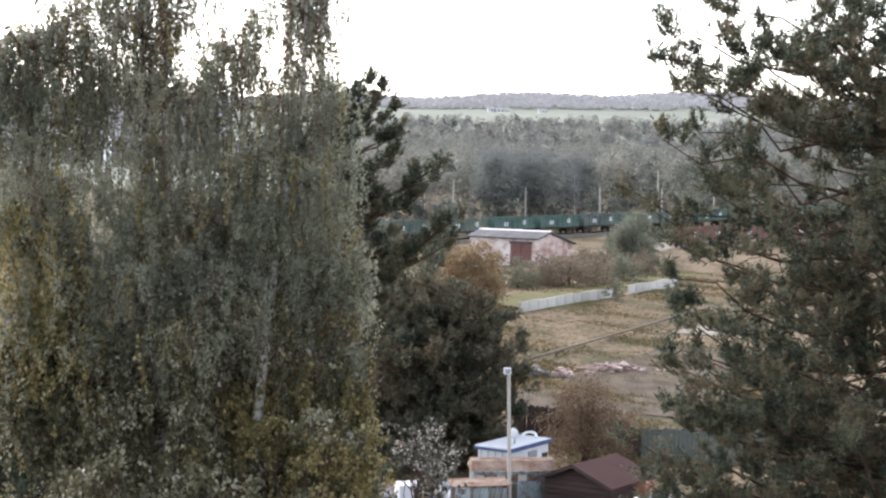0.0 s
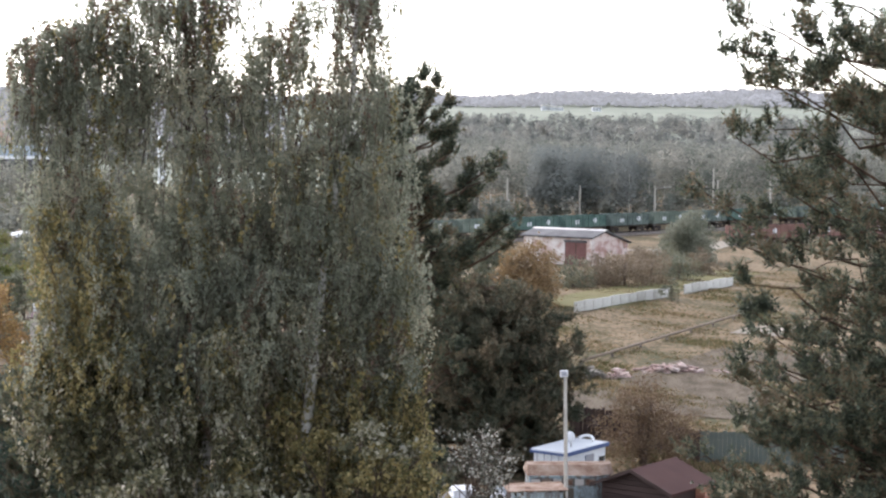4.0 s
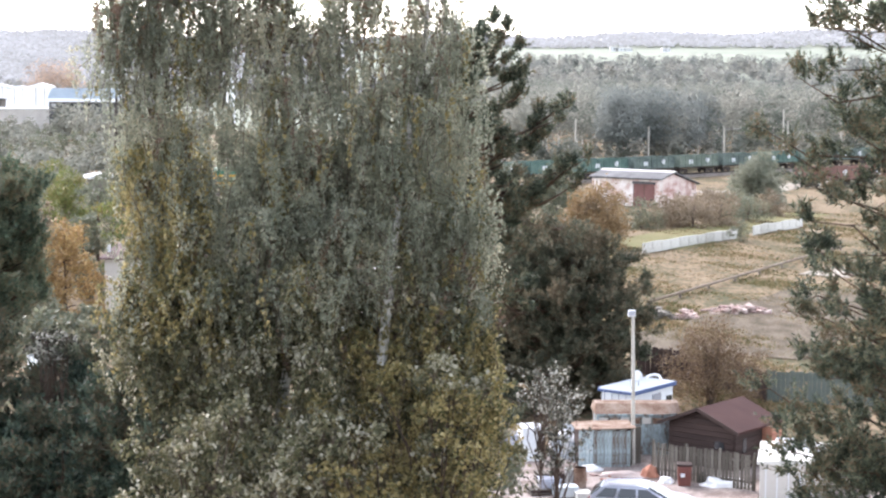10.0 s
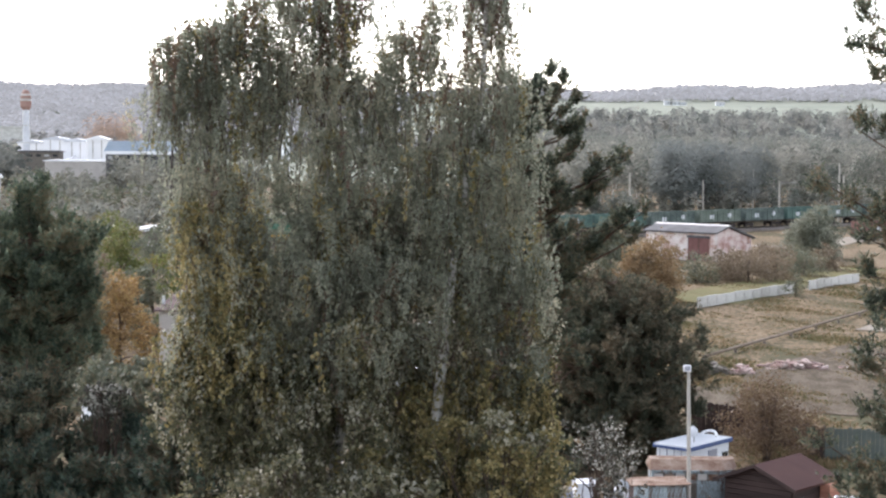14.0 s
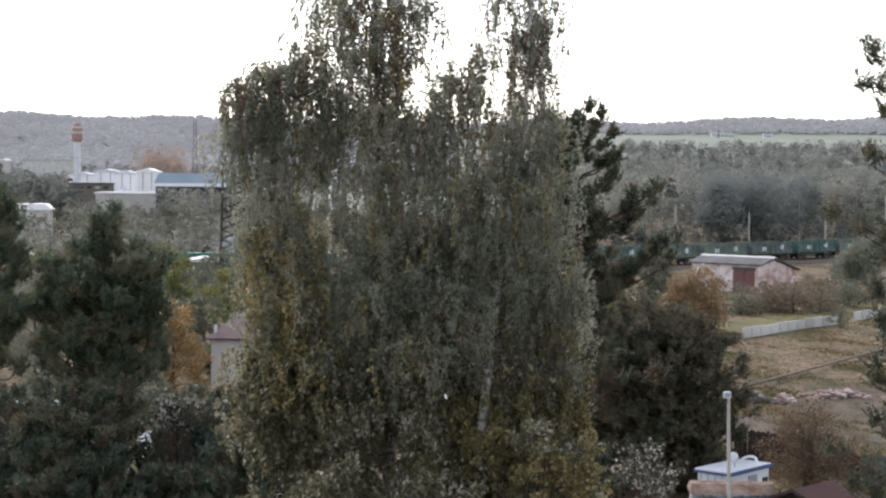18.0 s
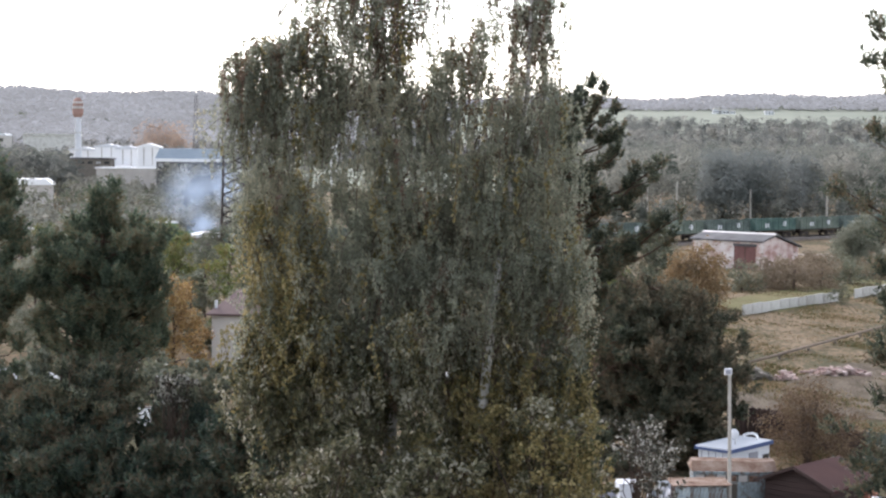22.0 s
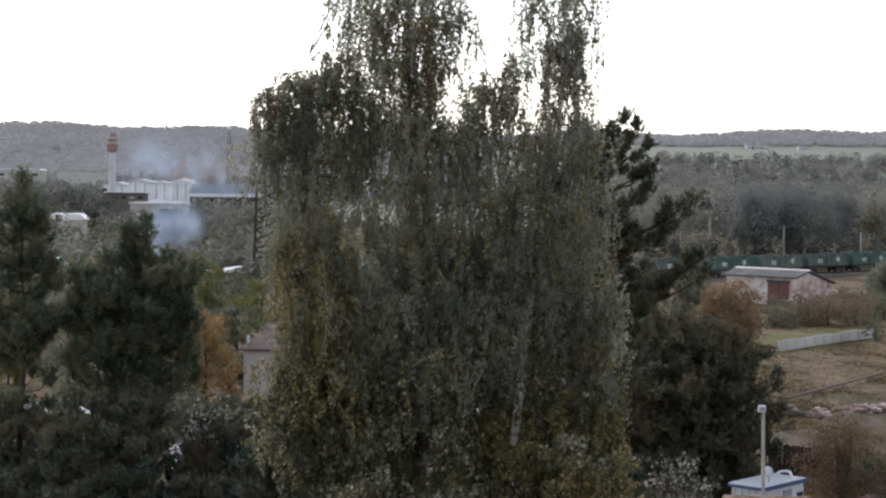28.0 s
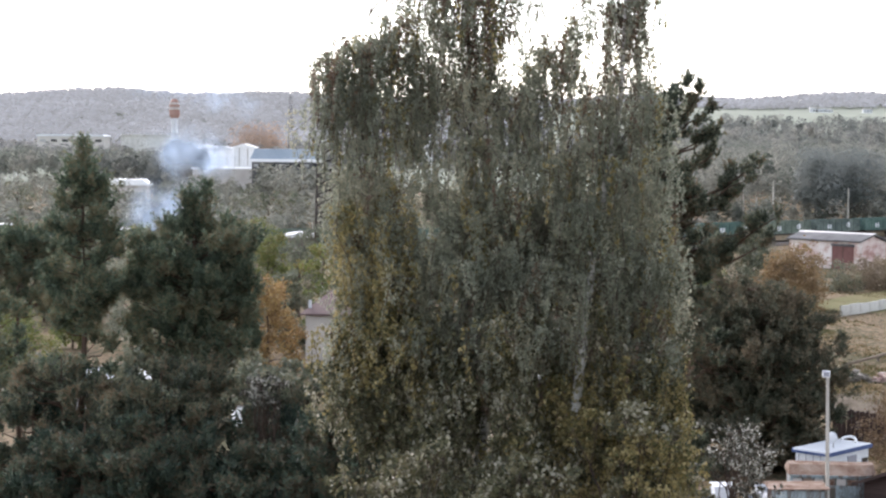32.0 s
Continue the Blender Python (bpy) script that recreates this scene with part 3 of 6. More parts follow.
def gondola(mat, label, group):
    t = thing("gondola_wagon", (0, 0, 0), 0, label, "railway wagon", group)
    L = 12.4
    bm = a_box(0, 0, 1.35, L, 2.9, 0.12)
    for k in (-1.45, 1.45):
        box(bm, 0, k, 1.35, L, 0.07, 2.05)
    for k in (-L / 2, L / 2):
        box(bm, k, 0, 1.35, 0.07, 2.9, 2.05)
    part("body", bm, mat, t)
    part("underframe", box(box(a_box(0, 0, 1.0, L, 0.5, 0.34), 0, -1.3, 1.1, L, 0.14, 0.24), 0, 1.3, 1.1, L, 0.14, 0.24), IRON, t)
    for k in (-1.52, 1.52):
        part("top_rail", a_box(0, k * 0.985, 3.36, L + 0.1, 0.16, 0.12), mat, t)
        for i in range(8):
            part("rib", a_box(-L / 2 + 0.15 + i * (L - 0.3) / 7, k, 1.3, 0.16, 0.1, 2.06), mat, t)
    for k in (-1.5, 1.5):
        bm = bmesh.new()
        rod(bm, (2.75, k * 1.03, 2.5), (2.75, k * 1.0, 2.5), 0.5, n=16)
        part("emblem", bm, WHITE, t, "round white painted mark")
        part("data_panel", a_box(-2.6, k * 1.01, 1.9, 1.1, 0.03, 0.75), WHITE, t, "white lettering block")
    for x in (-4.2, 4.2):
        bogie(t, x)
    for k in (-1, 1):
        part("coupler", a_rod((k * L / 2, 0, 1.05), (k * (L / 2 + 0.75), 0, 1.05), 0.14), IRON, t)
    return t


def locomotive():
    t = thing("locomotive", (0, 0, 0), 0, "green diesel shunting locomotive with yellow-orange bands, smoking", "locomotive")
    part("frame", a_box(0, 0, 1.0, 16.6, 2.9, 0.4, 0.05), IRON, t)
    part("hood", box(a_box(-3.1, 0, 1.4, 9.2, 1.9, 2.2, 0.15), 6.6, 0, 1.4, 2.6, 2.0, 1.7, 0.15), LOCOGREEN, t)
    c = part("cab", a_box(3.4, 0, 1.4, 3.6, 2.9, 3.0, 0.12), LOCOGREEN, t)
    part("cab_roof", a_box(3.4, 0, 4.42, 3.9, 3.0, 0.16, 0.06), WHITE, t, "pale cab roof")
    for x, y, sx, sy in ((3.4, -1.47, 2.4, 0.06), (3.4, 1.47, 2.4, 0.06), (1.57, 0, 0.06, 2.2), (5.23, 0, 0.06, 2.2)):
        part("window", a_box(x, y, 3.2, sx, sy, 0.75), GLASS, c)
    for k in (-1.47, 1.47):
        part("band", a_box(0, k, 1.12, 16.5, 0.05, 0.26), YELLOW, t, "yellow-orange stripe")
        part("hood_band", a_box(-3.1, k * 0.665, 2.2, 9.0, 0.05, 0.3), YELLOW, t, "yellow-orange stripe")
    part("nose_band", a_box(-7.74, 0, 1.7, 0.06, 1.6, 1.2), YELLOW, t, "yellow-orange nose panel")
    part("chimney", a_rod((-3.4, 0, 3.5), (-3.4, 0, 3.95), 0.28), IRON, t)
    part("railing", tube([[((x0, k * 1.38, 2.35), 0.025), ((x1, k * 1.38, 2.35), 0.025)] for k in (-1, 1) for x0, x1 in ((-8.1, 1.5), (5.4, 8.1))], 5), YELLOW, t)
    for x in (-5.2, 5.2):
        bogie(t, x)
    return t


LOCO = locomotive()
TRAIN = [LOCO]
KINDS = [gondola(mat, label, "wagons of the moving train") for mat, label in (
    (WAGONTEAL, "bright teal green steel gondola wagon with white marks"), (WAGONGREEN, "dark green steel gondola wagon with side ribs and white marks"),
    (WAGONDULL, "faded grey-green steel gondola wagon with white marks"))]
for i, kind in enumerate((0, 1, 2, 0, 0, 1, 2, 1, 0, 2, 1, 0, 2, 1, 1, 0)):
    TRAIN.append(KINDS[kind] if KINDS[kind] not in TRAIN else copy_thing(KINDS[kind], pose(0, 0, 0)))


def standing_wagons():
    t = gondola(WAGONRUST, "red-brown gondola wagon standing on a siding", "standing brown wagons")
    x0, y0, h = 69.98, 300.0, radians(33)
    for i in range(4):
        m = pose(x0 + 13.6 * i * math.cos(h), y0 + 13.6 * i * math.sin(h), 0.15, 0, 0, 33)
        if i == 0:
            t.matrix_basis = m
        else:
            copy_thing(t, m)


standing_wagons()


def line_pole(at, h, arm):
    t = thing("line_pole", (*at, 0), 0, "slender pale concrete railway line pole with a cross arm", "pole", "railway poles")
    part("pole", a_rod((0, 0, 0), (0, 0, h), 0.24, 0.15, 8), POLECON, t)
    if arm:
        part("arm", a_rod((-0.2, 0, h - 0.5), (arm, 0, h - 0.3), 0.06), STEEL, t)
    return t


for p, h, arm in (((46.54, 355.97), 9.0, 0), ((63.15, 363.11), 8.9, 3.5), ((77.48, 373.09), 12.5, 0), ((77.36, 368.03), 10, 0), ((91.1, 378.29), 10.5, 2), ((31.12, 349.1), 10.5, 0)):
    line_pole(p, h, arm)
line = [((63.19, 363, 8.6), 0.03), ((76.92, 370, 8.2), 0.03), ((90.65, 376, 8.6), 0.03), ((109.9, 390, 8.6), 0.03)]
tagged(part("overhead_wire", tube([line], 4), IRON), "thin dark overhead wire between railway poles", "wire")

# ---- brick shed by the railway ----
def brick_shed():
    gx, gy = 34.2, 248.4
    ang = 51.0
    t = thing("brick_shed", (gx, gy, 0), ang, "whitewashed pink brick shed with a red door and low roof", "shed")
    W_, L_, e0, e1, ap = 10.2, 11.5, 3.9, 2.9, 4.75
    # local x: along the gable, away; local y: along the long wall
    part("gable_wall", a_prism([(0, 0), (W_, 0), (W_, e1), (3.4, ap - 0.1), (0, e0)], 0, 0.38), PINKBRICK, t, "pale pink flaking brick gable")
    part("back_wall", a_prism([(0, 0), (W_, 0), (W_, e1), (3.4, ap - 0.1), (0, e0)], L_ - 0.38, L_), PINKBRICK, t)
    bm = a_box(0.19, 0.62, 0, 0.38, 0.48, e0)
    box(bm, 0.19, (4.5 + L_) / 2 - 0.19, 0, 0.38, L_ - 4.5 - 0.38, e0)
    box(bm, 0.19, 2.68, 3.3, 0.38, 3.64, e0 - 3.3)
    part("front_wall", bm, WHITEWASH, t, "flaking whitewashed front wall")
    part("far_wall", a_box(W_ - 0.19, L_ / 2, 0, 0.38, L_ - 0.78, e1), PINKBRICK, t)
    d = part("door", a_box(0.14, 2.68, 0.05, 0.1, 3.6, 3.2), REDDOOR, t, "oxide red double door")
    part("lintel", a_box(-0.03, 2.68, 3.22, 0.06, 3.9, 0.34), SLATEROOF, t, "grey steel lintel")
    part("wicket_hole", a_box(0.08, 1.45, 0.5, 0.03, 0.35, 0.6), IRON, d)
    part("door_gap", a_box(0.085, 2.68, 0.05, 0.02, 0.06, 3.2), IRON, d)
    part("roof", a_prism([(-0.35, e0 - 0.05), (3.4, ap), (W_ + 0.35, e1 - 0.05), (W_ + 0.35, e1 + 0.15), (3.4, ap + 0.22), (-0.35, e0 + 0.16)], -0.45, L_ + 0.4), SLATEROOF, t, "grey sheet roof")
    part("ridge_cap", a_prism([(2.9, ap + 0.12), (3.4, ap + 0.34), (3.9, ap + 0.12)], -0.5, L_ + 0.45), STEEL, t, "grey metal ridge cap")
    part("corner_pier", a_box(0.1, 0.1, 0, 0.75, 0.6, e0 - 0.1), WHITEWASH, t, "whitewashed corner")
    return t


brick_shed()


def concrete_fence():
    t = thing("concrete_wall", (0, 0, 0), 0, "low pale concrete panel wall across the meadow", "wall")
    a, b = Vector((22.94, 179.2)), Vector((47.14, 214.83))
    d = b - a
    n = 20
    turn = math.degrees(math.atan2(d.y, d.x))
    me = None
    for i in range(n):
        if i in (11, 12):
            continue
        p = a + d * ((i + 0.5) / n)
        if me is None:
            o = part("panel", a_box(0, 0, 0, d.length / n - 0.06, 0.14, 1.15, 0.03), CONCRETE, t)
            me = o.data
        else:
            o = new("panel", me)
            o.parent = t
        o.matrix_basis = pose(p.x, p.y, -0.06 + 0.05 * math.sin(i * 1.9), 0, 0.6 * math.sin(i * 3.1), turn)


concrete_fence()


def pipe_line():
    t = thing("pipeline", (0, 0, 0), 0, "long low rusty pipe lying on supports in the meadow", "pipe")
    a, b = Vector((17.93, 135.81)), Vector((44.47, 184.09))
    p = [((*(a + (b - a) * (i / 8)), 0.42), 0.13) for i in range(9)]
    part("pipe", tube([p], 8), PIPE, t, smooth=True)
    for i in range(9):
        q = a + (b - a) * (i / 8)
        part("support", a_box(q.x, q.y, -0.1, 0.2, 0.2, 0.38), TRACKBED, t)


pipe_line()


def brick_pile(at, wide, high, seed, mat, label):
    rng = np.random.default_rng(seed)
    t = thing("rubble_pile", (*at, 0), 0, label, "pile", "piles in the meadow")
    for i in range(int(14 + 8 * wide)):
        x = rng.normal() * wide * 0.26
        y = rng.uniform(-1.2, 1.2)
        z = max(0, high * (1 - abs(x) / wide * 2) * rng.uniform(0, 0.85))
        o = part("block", a_box(0, 0, 0, rng.uniform(0.3, 1.0), rng.uniform(0.2, 0.45), rng.uniform(0.1, 0.22), 0.01), mat, t)
        o.matrix_basis = pose(x, y, z - 0.05, rng.uniform(-14, 14), rng.uniform(-14, 14), rng.uniform(0, 180))


brick_pile((24.66, 132.46), 7.4, 0.75, 3, BLOCKS, "low pile of pale pink concrete blocks in dry grass")
brick_pile((17.97, 129.28), 1.8, 0.8, 5, GREYWOOD, "small pile of grey timber scraps in dry grass")
brick_pile((20.02, 129.9), 1.3, 0.5, 6, BLOCKS, "small scatter of pale blocks in dry grass")

# ---- yard by the sheds ----
def street_lamp():
    t = thing("street_lamp", (*(9.76, 78.76), 0), 0, "tall concrete lamp pole with a small white square head", "street lamp")
    top = 6.76
    part("pole", a_rod((0, 0, 0), (-0.12, 0, top), 0.1, 0.075, 12), POLECON, t, smooth=False)
    h = part("lamp_head", a_box(-0.2, -0.12, top + 0.02, 0.34, 0.16, 0.3, 0.03), WHITE, t, "white square floodlight head")
    part("lens", a_box(-0.2, -0.212, top + 0.07, 0.24, 0.02, 0.2), CARPAINT, h)
    part("bracket", a_rod((-0.12, 0, top - 0.5), (-0.2, -0.1, top + 0.1), 0.03), STEEL, t)


street_lamp()


def cabin():
    p = (10.39, 83.85)
    t = thing("site_cabin", (*p, 0), -38, "white site cabin with a flat pale roof and blue edge", "cabin")
    W_, L_, H_ = 1.85, 3.7, 2.4
    bm = a_box(-W_ / 2, L_ / 2, 0, W_, L_, H_, 0.03)
    b = part("body", bm, WHITE, t, "white metal cladding")
    part("roof", a_box(-W_ / 2, L_ / 2, H_, W_ + 0.2, L_ + 0.2, 0.1, 0.02), WHITE, t, "pale flat roof")
    part("roof_edge", box(box(box(a_box(-W_ / 2, -0.12, H_ - 0.1, W_ + 0.26, 0.05, 0.12), 0.12, L_ / 2, H_ - 0.1, 0.05, L_ + 0.2, 0.19), -W_ - 0.12, L_ / 2, H_ - 0.1, 0.05, L_ + 0.2, 0.19), -W_ / 2, L_ + 0.12, H_ - 0.1, W_ + 0.26, 0.05, 0.19), BLUE, t, "blue trim")
    for y, w in ((0.9, 0.5), (3.3, 0.5)):
        part("window", a_box(0.02, y, 1.35, 0.06, w, 0.5), GLASS, b)
    part("door", a_box(0.02, 2.1, 0.1, 0.06, 0.8, 2.0), CARPAINT, b)
    for i in range(5):
        part("cladding_seam", a_box(-W_ + 0.2 + i * 0.4, -0.015, 0.05, 0.03, 0.03, 2.3), CARPAINT, b)
    bm = bmesh.new()
    bmesh.ops.create_uvsphere(bm, u_segments=16, v_segments=10, radius=0.27)
    bmesh.ops.scale(bm, vec=(1, 0.45, 1), verts=bm.verts)
    bmesh.ops.translate(bm, vec=(-0.55, 1.2, H_ + 0.62), verts=bm.verts)
    d = part("satellite_dish", bm, WHITE, t, "white satellite dish", True)
    part("dish_mast", a_rod((-0.55, 1.3, H_), (-0.55, 1.3, H_ + 0.6), 0.03), STEEL, d)
    ring = [((-0.7 + 0.42 * math.cos(a), L_ - 0.8 + 0.3 * math.sin(a), H_ + 0.2 + 0.2 * abs(math.sin(a))), 0.07) for a in np.linspace(0, 2.9, 10)]
    part("hose_coil", tube([ring], 6), TARP, t, "coiled pale hose")


cabin()


def rusty_kiosk():
    t = thing("rusty_kiosk", (*(10.1, 81.54), 0), 0, "old teal metal kiosk with a rusty sloping roof and rounded end", "shed")
    bm = bmesh.new()
    out = [(-1.8, -0.7), (1.4, -0.7), (1.8, -0.5), (2.05, -0.1), (2.1, 0.5), (2.1, 1.2), (-1.8, 1.2)]
    lo, hi = [bm.verts.new((x, y, 0)) for x, y in out], [bm.verts.new((x, y, 1.95)) for x, y in out]
    bm.faces.new(lo[::-1])
    bm.faces.new(hi)
    for i in range(len(out)):
        j = (i + 1) % len(out)
        bm.faces.new((lo[i], lo[j], hi[j], hi[i]))
    part("wall", bm, TEAL, t, "faded teal sheet")
    bm = bmesh.new()
    lo, hi = [bm.verts.new((x * 1.06, y * 1.06, 1.96)) for x, y in out], [bm.verts.new((x * 1.0, y * 0.5 + 0.2, 2.35)) for x, y in out]
    bm.faces.new(lo[::-1])
    bm.faces.new(hi)
    for i in range(len(out)):
        j = (i + 1) % len(out)
        bm.faces.new((lo[i], lo[j], hi[j], hi[i]))
    part("roof", bm, RUST, t, "rust-streaked roof")
    part("eaves_band", a_box(-0.2, -0.76, 1.86, 3.0, 0.04, 0.1), TEAL, t)
    for i in range(6):
        w = part("window", a_box(-1.5 + i * 0.5, -0.715, 1.5, 0.4, 0.05, 0.28), RUST if i % 2 else CREAM, t, "boarded square window")
        part("batten", a_box(-1.25 + i * 0.5, -0.73, 1.46, 0.06, 0.05, 0.36), GREYWOOD, w)


rusty_kiosk()


def yard_clutter():
    """Leaning sheets, a pallet and scraps beside the kiosk."""
    rng = np.random.default_rng(61)
    for k, (p, w, h) in enumerate((((7, 80.55), 1.0, 1.5), ((6.51, 79.82), 0.8, 1.2), ((7.3, 79.11), 0.7, 1.0))):
        t = thing("leaning_sheet", (*p, 0), -20 + 14 * k, "pale bluish metal sheet leaning by the kiosk", "sheet", "leaning sheets")
        o = part("panel", a_box(0, 0, 0, w, 0.03, h, 0.008), PALE_SHEET, t)
        o.matrix_basis = pose(0, 0, 0, -14 - 3 * k, 0, 0)
        part("prop", a_rod((0, 0.5, 0), (0, 0.22, h * 0.9), 0.025), GREYWOOD, t)
    for p, n in (((5.67, 75.3), 3), ((5.2, 73.02), 2)):
        t = thing("wooden_pallet", (*p, 0), 12, "dark stack of weathered wooden pallets", "pallet", "pallets in the yard")
        for i in range(n):
            for y in (-0.36, 0, 0.36):
                part("bearer", a_box(0, y, i * 0.17, 1.1, 0.09, 0.1), DARKWOOD, t)
            for j in range(6):
                part("board", a_box(-0.5 + j * 0.2, 0, i * 0.17 + 0.1, 0.13, 0.8, 0.03), GREYWOOD, t)
    for i in range(26):
        x, y = (8.19, 76.16)
        t = thing("loose_brick", (x + rng.uniform(-1.9, 1.9), y + rng.uniform(-0.7, 0.5), 0.03), float(rng.uniform(0, 180)), "loose red brick on the gravel" if i % 3 else "broken pale block on the gravel", "brick", "loose bricks in the yard")
        part("block", a_box(0, 0, 0, 0.25, 0.12, 0.08, 0.008), BRICKRED if i % 3 else BLOCKS, t)


yard_clutter()


def plank_shed():
    t = thing("plank_shed", (*(9.56, 78.29), 0), 4, "small shed of worn teal planks with a rusty sheet roof", "shed")
    W_, D_, H_ = 2.35, 1.5, 1.75
    part("core", a_box(-W_ / 2, D_ / 2 + 0.03, 0.02, W_ - 0.06, D_ - 0.08, H_ - 0.04), DARKWOOD, t)
    for i in range(14):
        o = part("plank", a_box(0, 0, 0, W_ / 14 - 0.015, 0.03, H_ - 0.05 + 0.04 * math.sin(i * 2.3)), TEAL, t)
        o.matrix_basis = pose(-W_ + (i + 0.5) * W_ / 14, -0.012 * (i % 2), 0.02, 0, 0, 0)
    for i in range(8):
        o = part("side_plank", a_box(0, 0, 0, 0.03, D_ / 8 - 0.015, H_ + 0.02 * math.sin(i * 4)), GREYWOOD, t)
        o.matrix_basis = pose(0.0, (i + 0.5) * D_ / 8, 0.02, 0, 0, 0)
    part("roof", a_prism([(-W_ - 0.15, H_), (0.2, H_ + 0.05), (0.2, H_ + 0.1), (-W_ - 0.15, H_ + 0.05)], -0.2, D_ + 0.2), RUST, t)
    part("side_door", a_box(0.35, D_ / 2, 0.02, 0.55, 0.06, 1.7), GREYWOOD, t)


plank_shed()


def garden_hut():
    t = thing("garden_hut", (*(14.05, 77.27), 0), -40, "dark brown timber hut with a brown sheet gable roof", "hut")
    W_, L_, e, ap = 3.4, 3.3, 1.98, 2.66
    # local origin: right front corner; x to the left is negative
    part("body", a_prism([(-W_, 0), (0, 0), (0, e), (-W_ / 2, ap - 0.08), (-W_, e)], 0.03, L_), DARKWOOD, t)
    for i in range(10):
        z = 0.05 + i * 0.24
        half = W_ / 2 if z + 0.22 < e else max(0.06, W_ / 2 * (ap - z - 0.32) / (ap - e))
        part("board", a_box(-W_ / 2, 0.0, z, 2 * half - 0.02, 0.05, 0.22), DARKWOOD, t)
    for i in range(8):
        part("side_board", a_box(0.02, L_ / 2, 0.05 + i * 0.23, 0.04, L_ - 0.04, 0.21), DARKWOOD, t)
    for s in (-1, 1):
        cx = -W_ / 2
        pts = [(cx, ap), (cx + s * (W_ / 2 + 0.38), e - 0.19), (cx + s * (W_ / 2 + 0.38), e - 0.09), (cx, ap + 0.1)]
        part("roof_slope", a_prism(pts if s > 0 else pts[::-1], -0.4, L_ + 0.35), BROWNROOF, t)
        part("barge_board", a_prism([(cx, ap - 0.04), (cx + s * (W_ / 2 + 0.4), e - 0.23), (cx + s * (W_ / 2 + 0.4), e - 0.07), (cx, ap + 0.12)], -0.44, -0.405), DARKWOOD, t)
    part("window", a_box(-0.75, -0.03, 0.95, 0.5, 0.06, 0.35), GLASS, t)
    part("side_window", a_box(0.05, 0.8, 0.8, 0.04, 0.3, 0.6), GLASS, t)
    for i in range(5):
        part("brick_course", a_box(0.32, L_ - 0.5, i * 0.36, 0.5, 0.9, 0.34), BRICKRED, t, "red brick stack")


garden_hut()


def board_fence(name, a, b, high, n, mat, label, lean=1.2, post=True, gap=0.2):
    t = thing(name, (0, 0, 0), 0, label, "fence")
    a, b = Vector(a), Vector(b)
    d = b - a
    turn = math.degrees(math.atan2(d.y, d.x))
    rng = random.Random(n)
    me = None
    for i in range(n):
        p = a + d * ((i + 0.5) / n)
        if me is None:
            o = part("board", a_box(0, 0, 0, d.length / n * (1 - gap), 0.03, high, 0.006), mat, t)
            me = o.data
        else:
            o = new("board", me)
            o.parent = t
        o.matrix_basis = pose(p.x, p.y, rng.uniform(-0.06, 0.04), 0, rng.uniform(-lean, lean), turn)
    for z in (0.35, high - 0.35):
        o = part("fence_rail", a_box(0, 0, z, d.length, 0.05, 0.09), mat, t)
        o.matrix_basis = pose((a.x + b.x) / 2, (a.y + b.y) / 2 + 0.05, 0, 0, 0, turn)
    if post:
        for i in range(4):
            p = a + d * (i / 3)
            o = part("post", a_box(0, 0, 0, 0.1, 0.1, high + 0.08), mat, t)
            o.matrix_basis = pose(p.x, p.y + 0.1, 0, 0, 0, turn)
    return t


board_fence("board_fence", (10.34, 76.38), (14.24, 73.52), 1.58, 28, GREYWOOD, "weathered grey vertical board fence before the hut", gap=0.26)
board_fence("dark_fence", (13.01, 103.15), (15.72, 101.77), 1.75, 20, DARKWOOD, "dark brown board fence at the meadow's edge", gap=0.03)
board_fence("sheet_fence", (18.95, 94.57), (29.32, 92.92), 1.75, 44, GREENSHEET, "grey-green ribbed sheet fence at the meadow's edge", lean=0.1, gap=0.06)
board_fence("side_fence", (15.72, 101.77), (18.95, 94.57), 1.7, 22, DARKWOOD, "dark brown board fence behind the brown shrub", gap=0.05)


def wheelie_bin():
    t = thing("litter_bin", (*(11.44, 74.66), 0), -6, "maroon lidded rubbish bin with a white label by the fence", "bin")
    bm = a_box(0, 0, 0.05, 0.6, 0.6, 0.85, 0.05)
    for v in bm.verts:
        if v.co.z < 0.3:
            v.co.x *= 0.88
            v.co.y *= 0.88
    part("body", bm, MAROON, t)
    part("lid", a_box(0, 0, 0.91, 0.66, 0.66, 0.09, 0.03), DARKWOOD, t, "dark lid")
    part("label_plate", a_box(-0.08, -0.31, 0.45, 0.18, 0.02, 0.15), WHITE, t)
    for k in (-0.2, 0.2):
        part("wheel", a_rod((k - 0.04, 0.25, 0.1), (k + 0.04, 0.25, 0.1), 0.1), RUBBER, t)


wheelie_bin()


def heap(name, at, sx, sy, sz, mat, seed, label, category="heap"):
    bm = bmesh.new()
    bmesh.ops.create_icosphere(bm, subdivisions=4, radius=1)
    for v in bm.verts:
        k = 1 + 0.35 * noise.noise(v.co * 1.7 + Vector((seed, 0, 0))) + 0.14 * noise.noise(v.co * 5 + Vector((0, seed, 0)))
        v.co = Vector((v.co.x * sx * k, v.co.y * sy * k, max(-0.02, v.co.z * sz * k)))
    ob = part(name, bm, mat, None, smooth=True)
    ob.matrix_basis = pose(*at, 0)
    return tagged(ob, label, category)


heap("tarpaulin_heap", (13.17, 74.56), 1.0, 0.5, 0.42, TARP, 2, "crumpled white tarpaulin on the ground by the fence", "tarpaulin")
heap("black_bag", (12.44, 75.3), 0.35, 0.3, 0.45, RUBBER, 9, "black rubbish bag beside the white tarpaulin", "bag")
heap("white_sack", (10.74, 75.08), 0.35, 0.25, 0.3, TARP, 5, "small white sack by the fence", "sack")
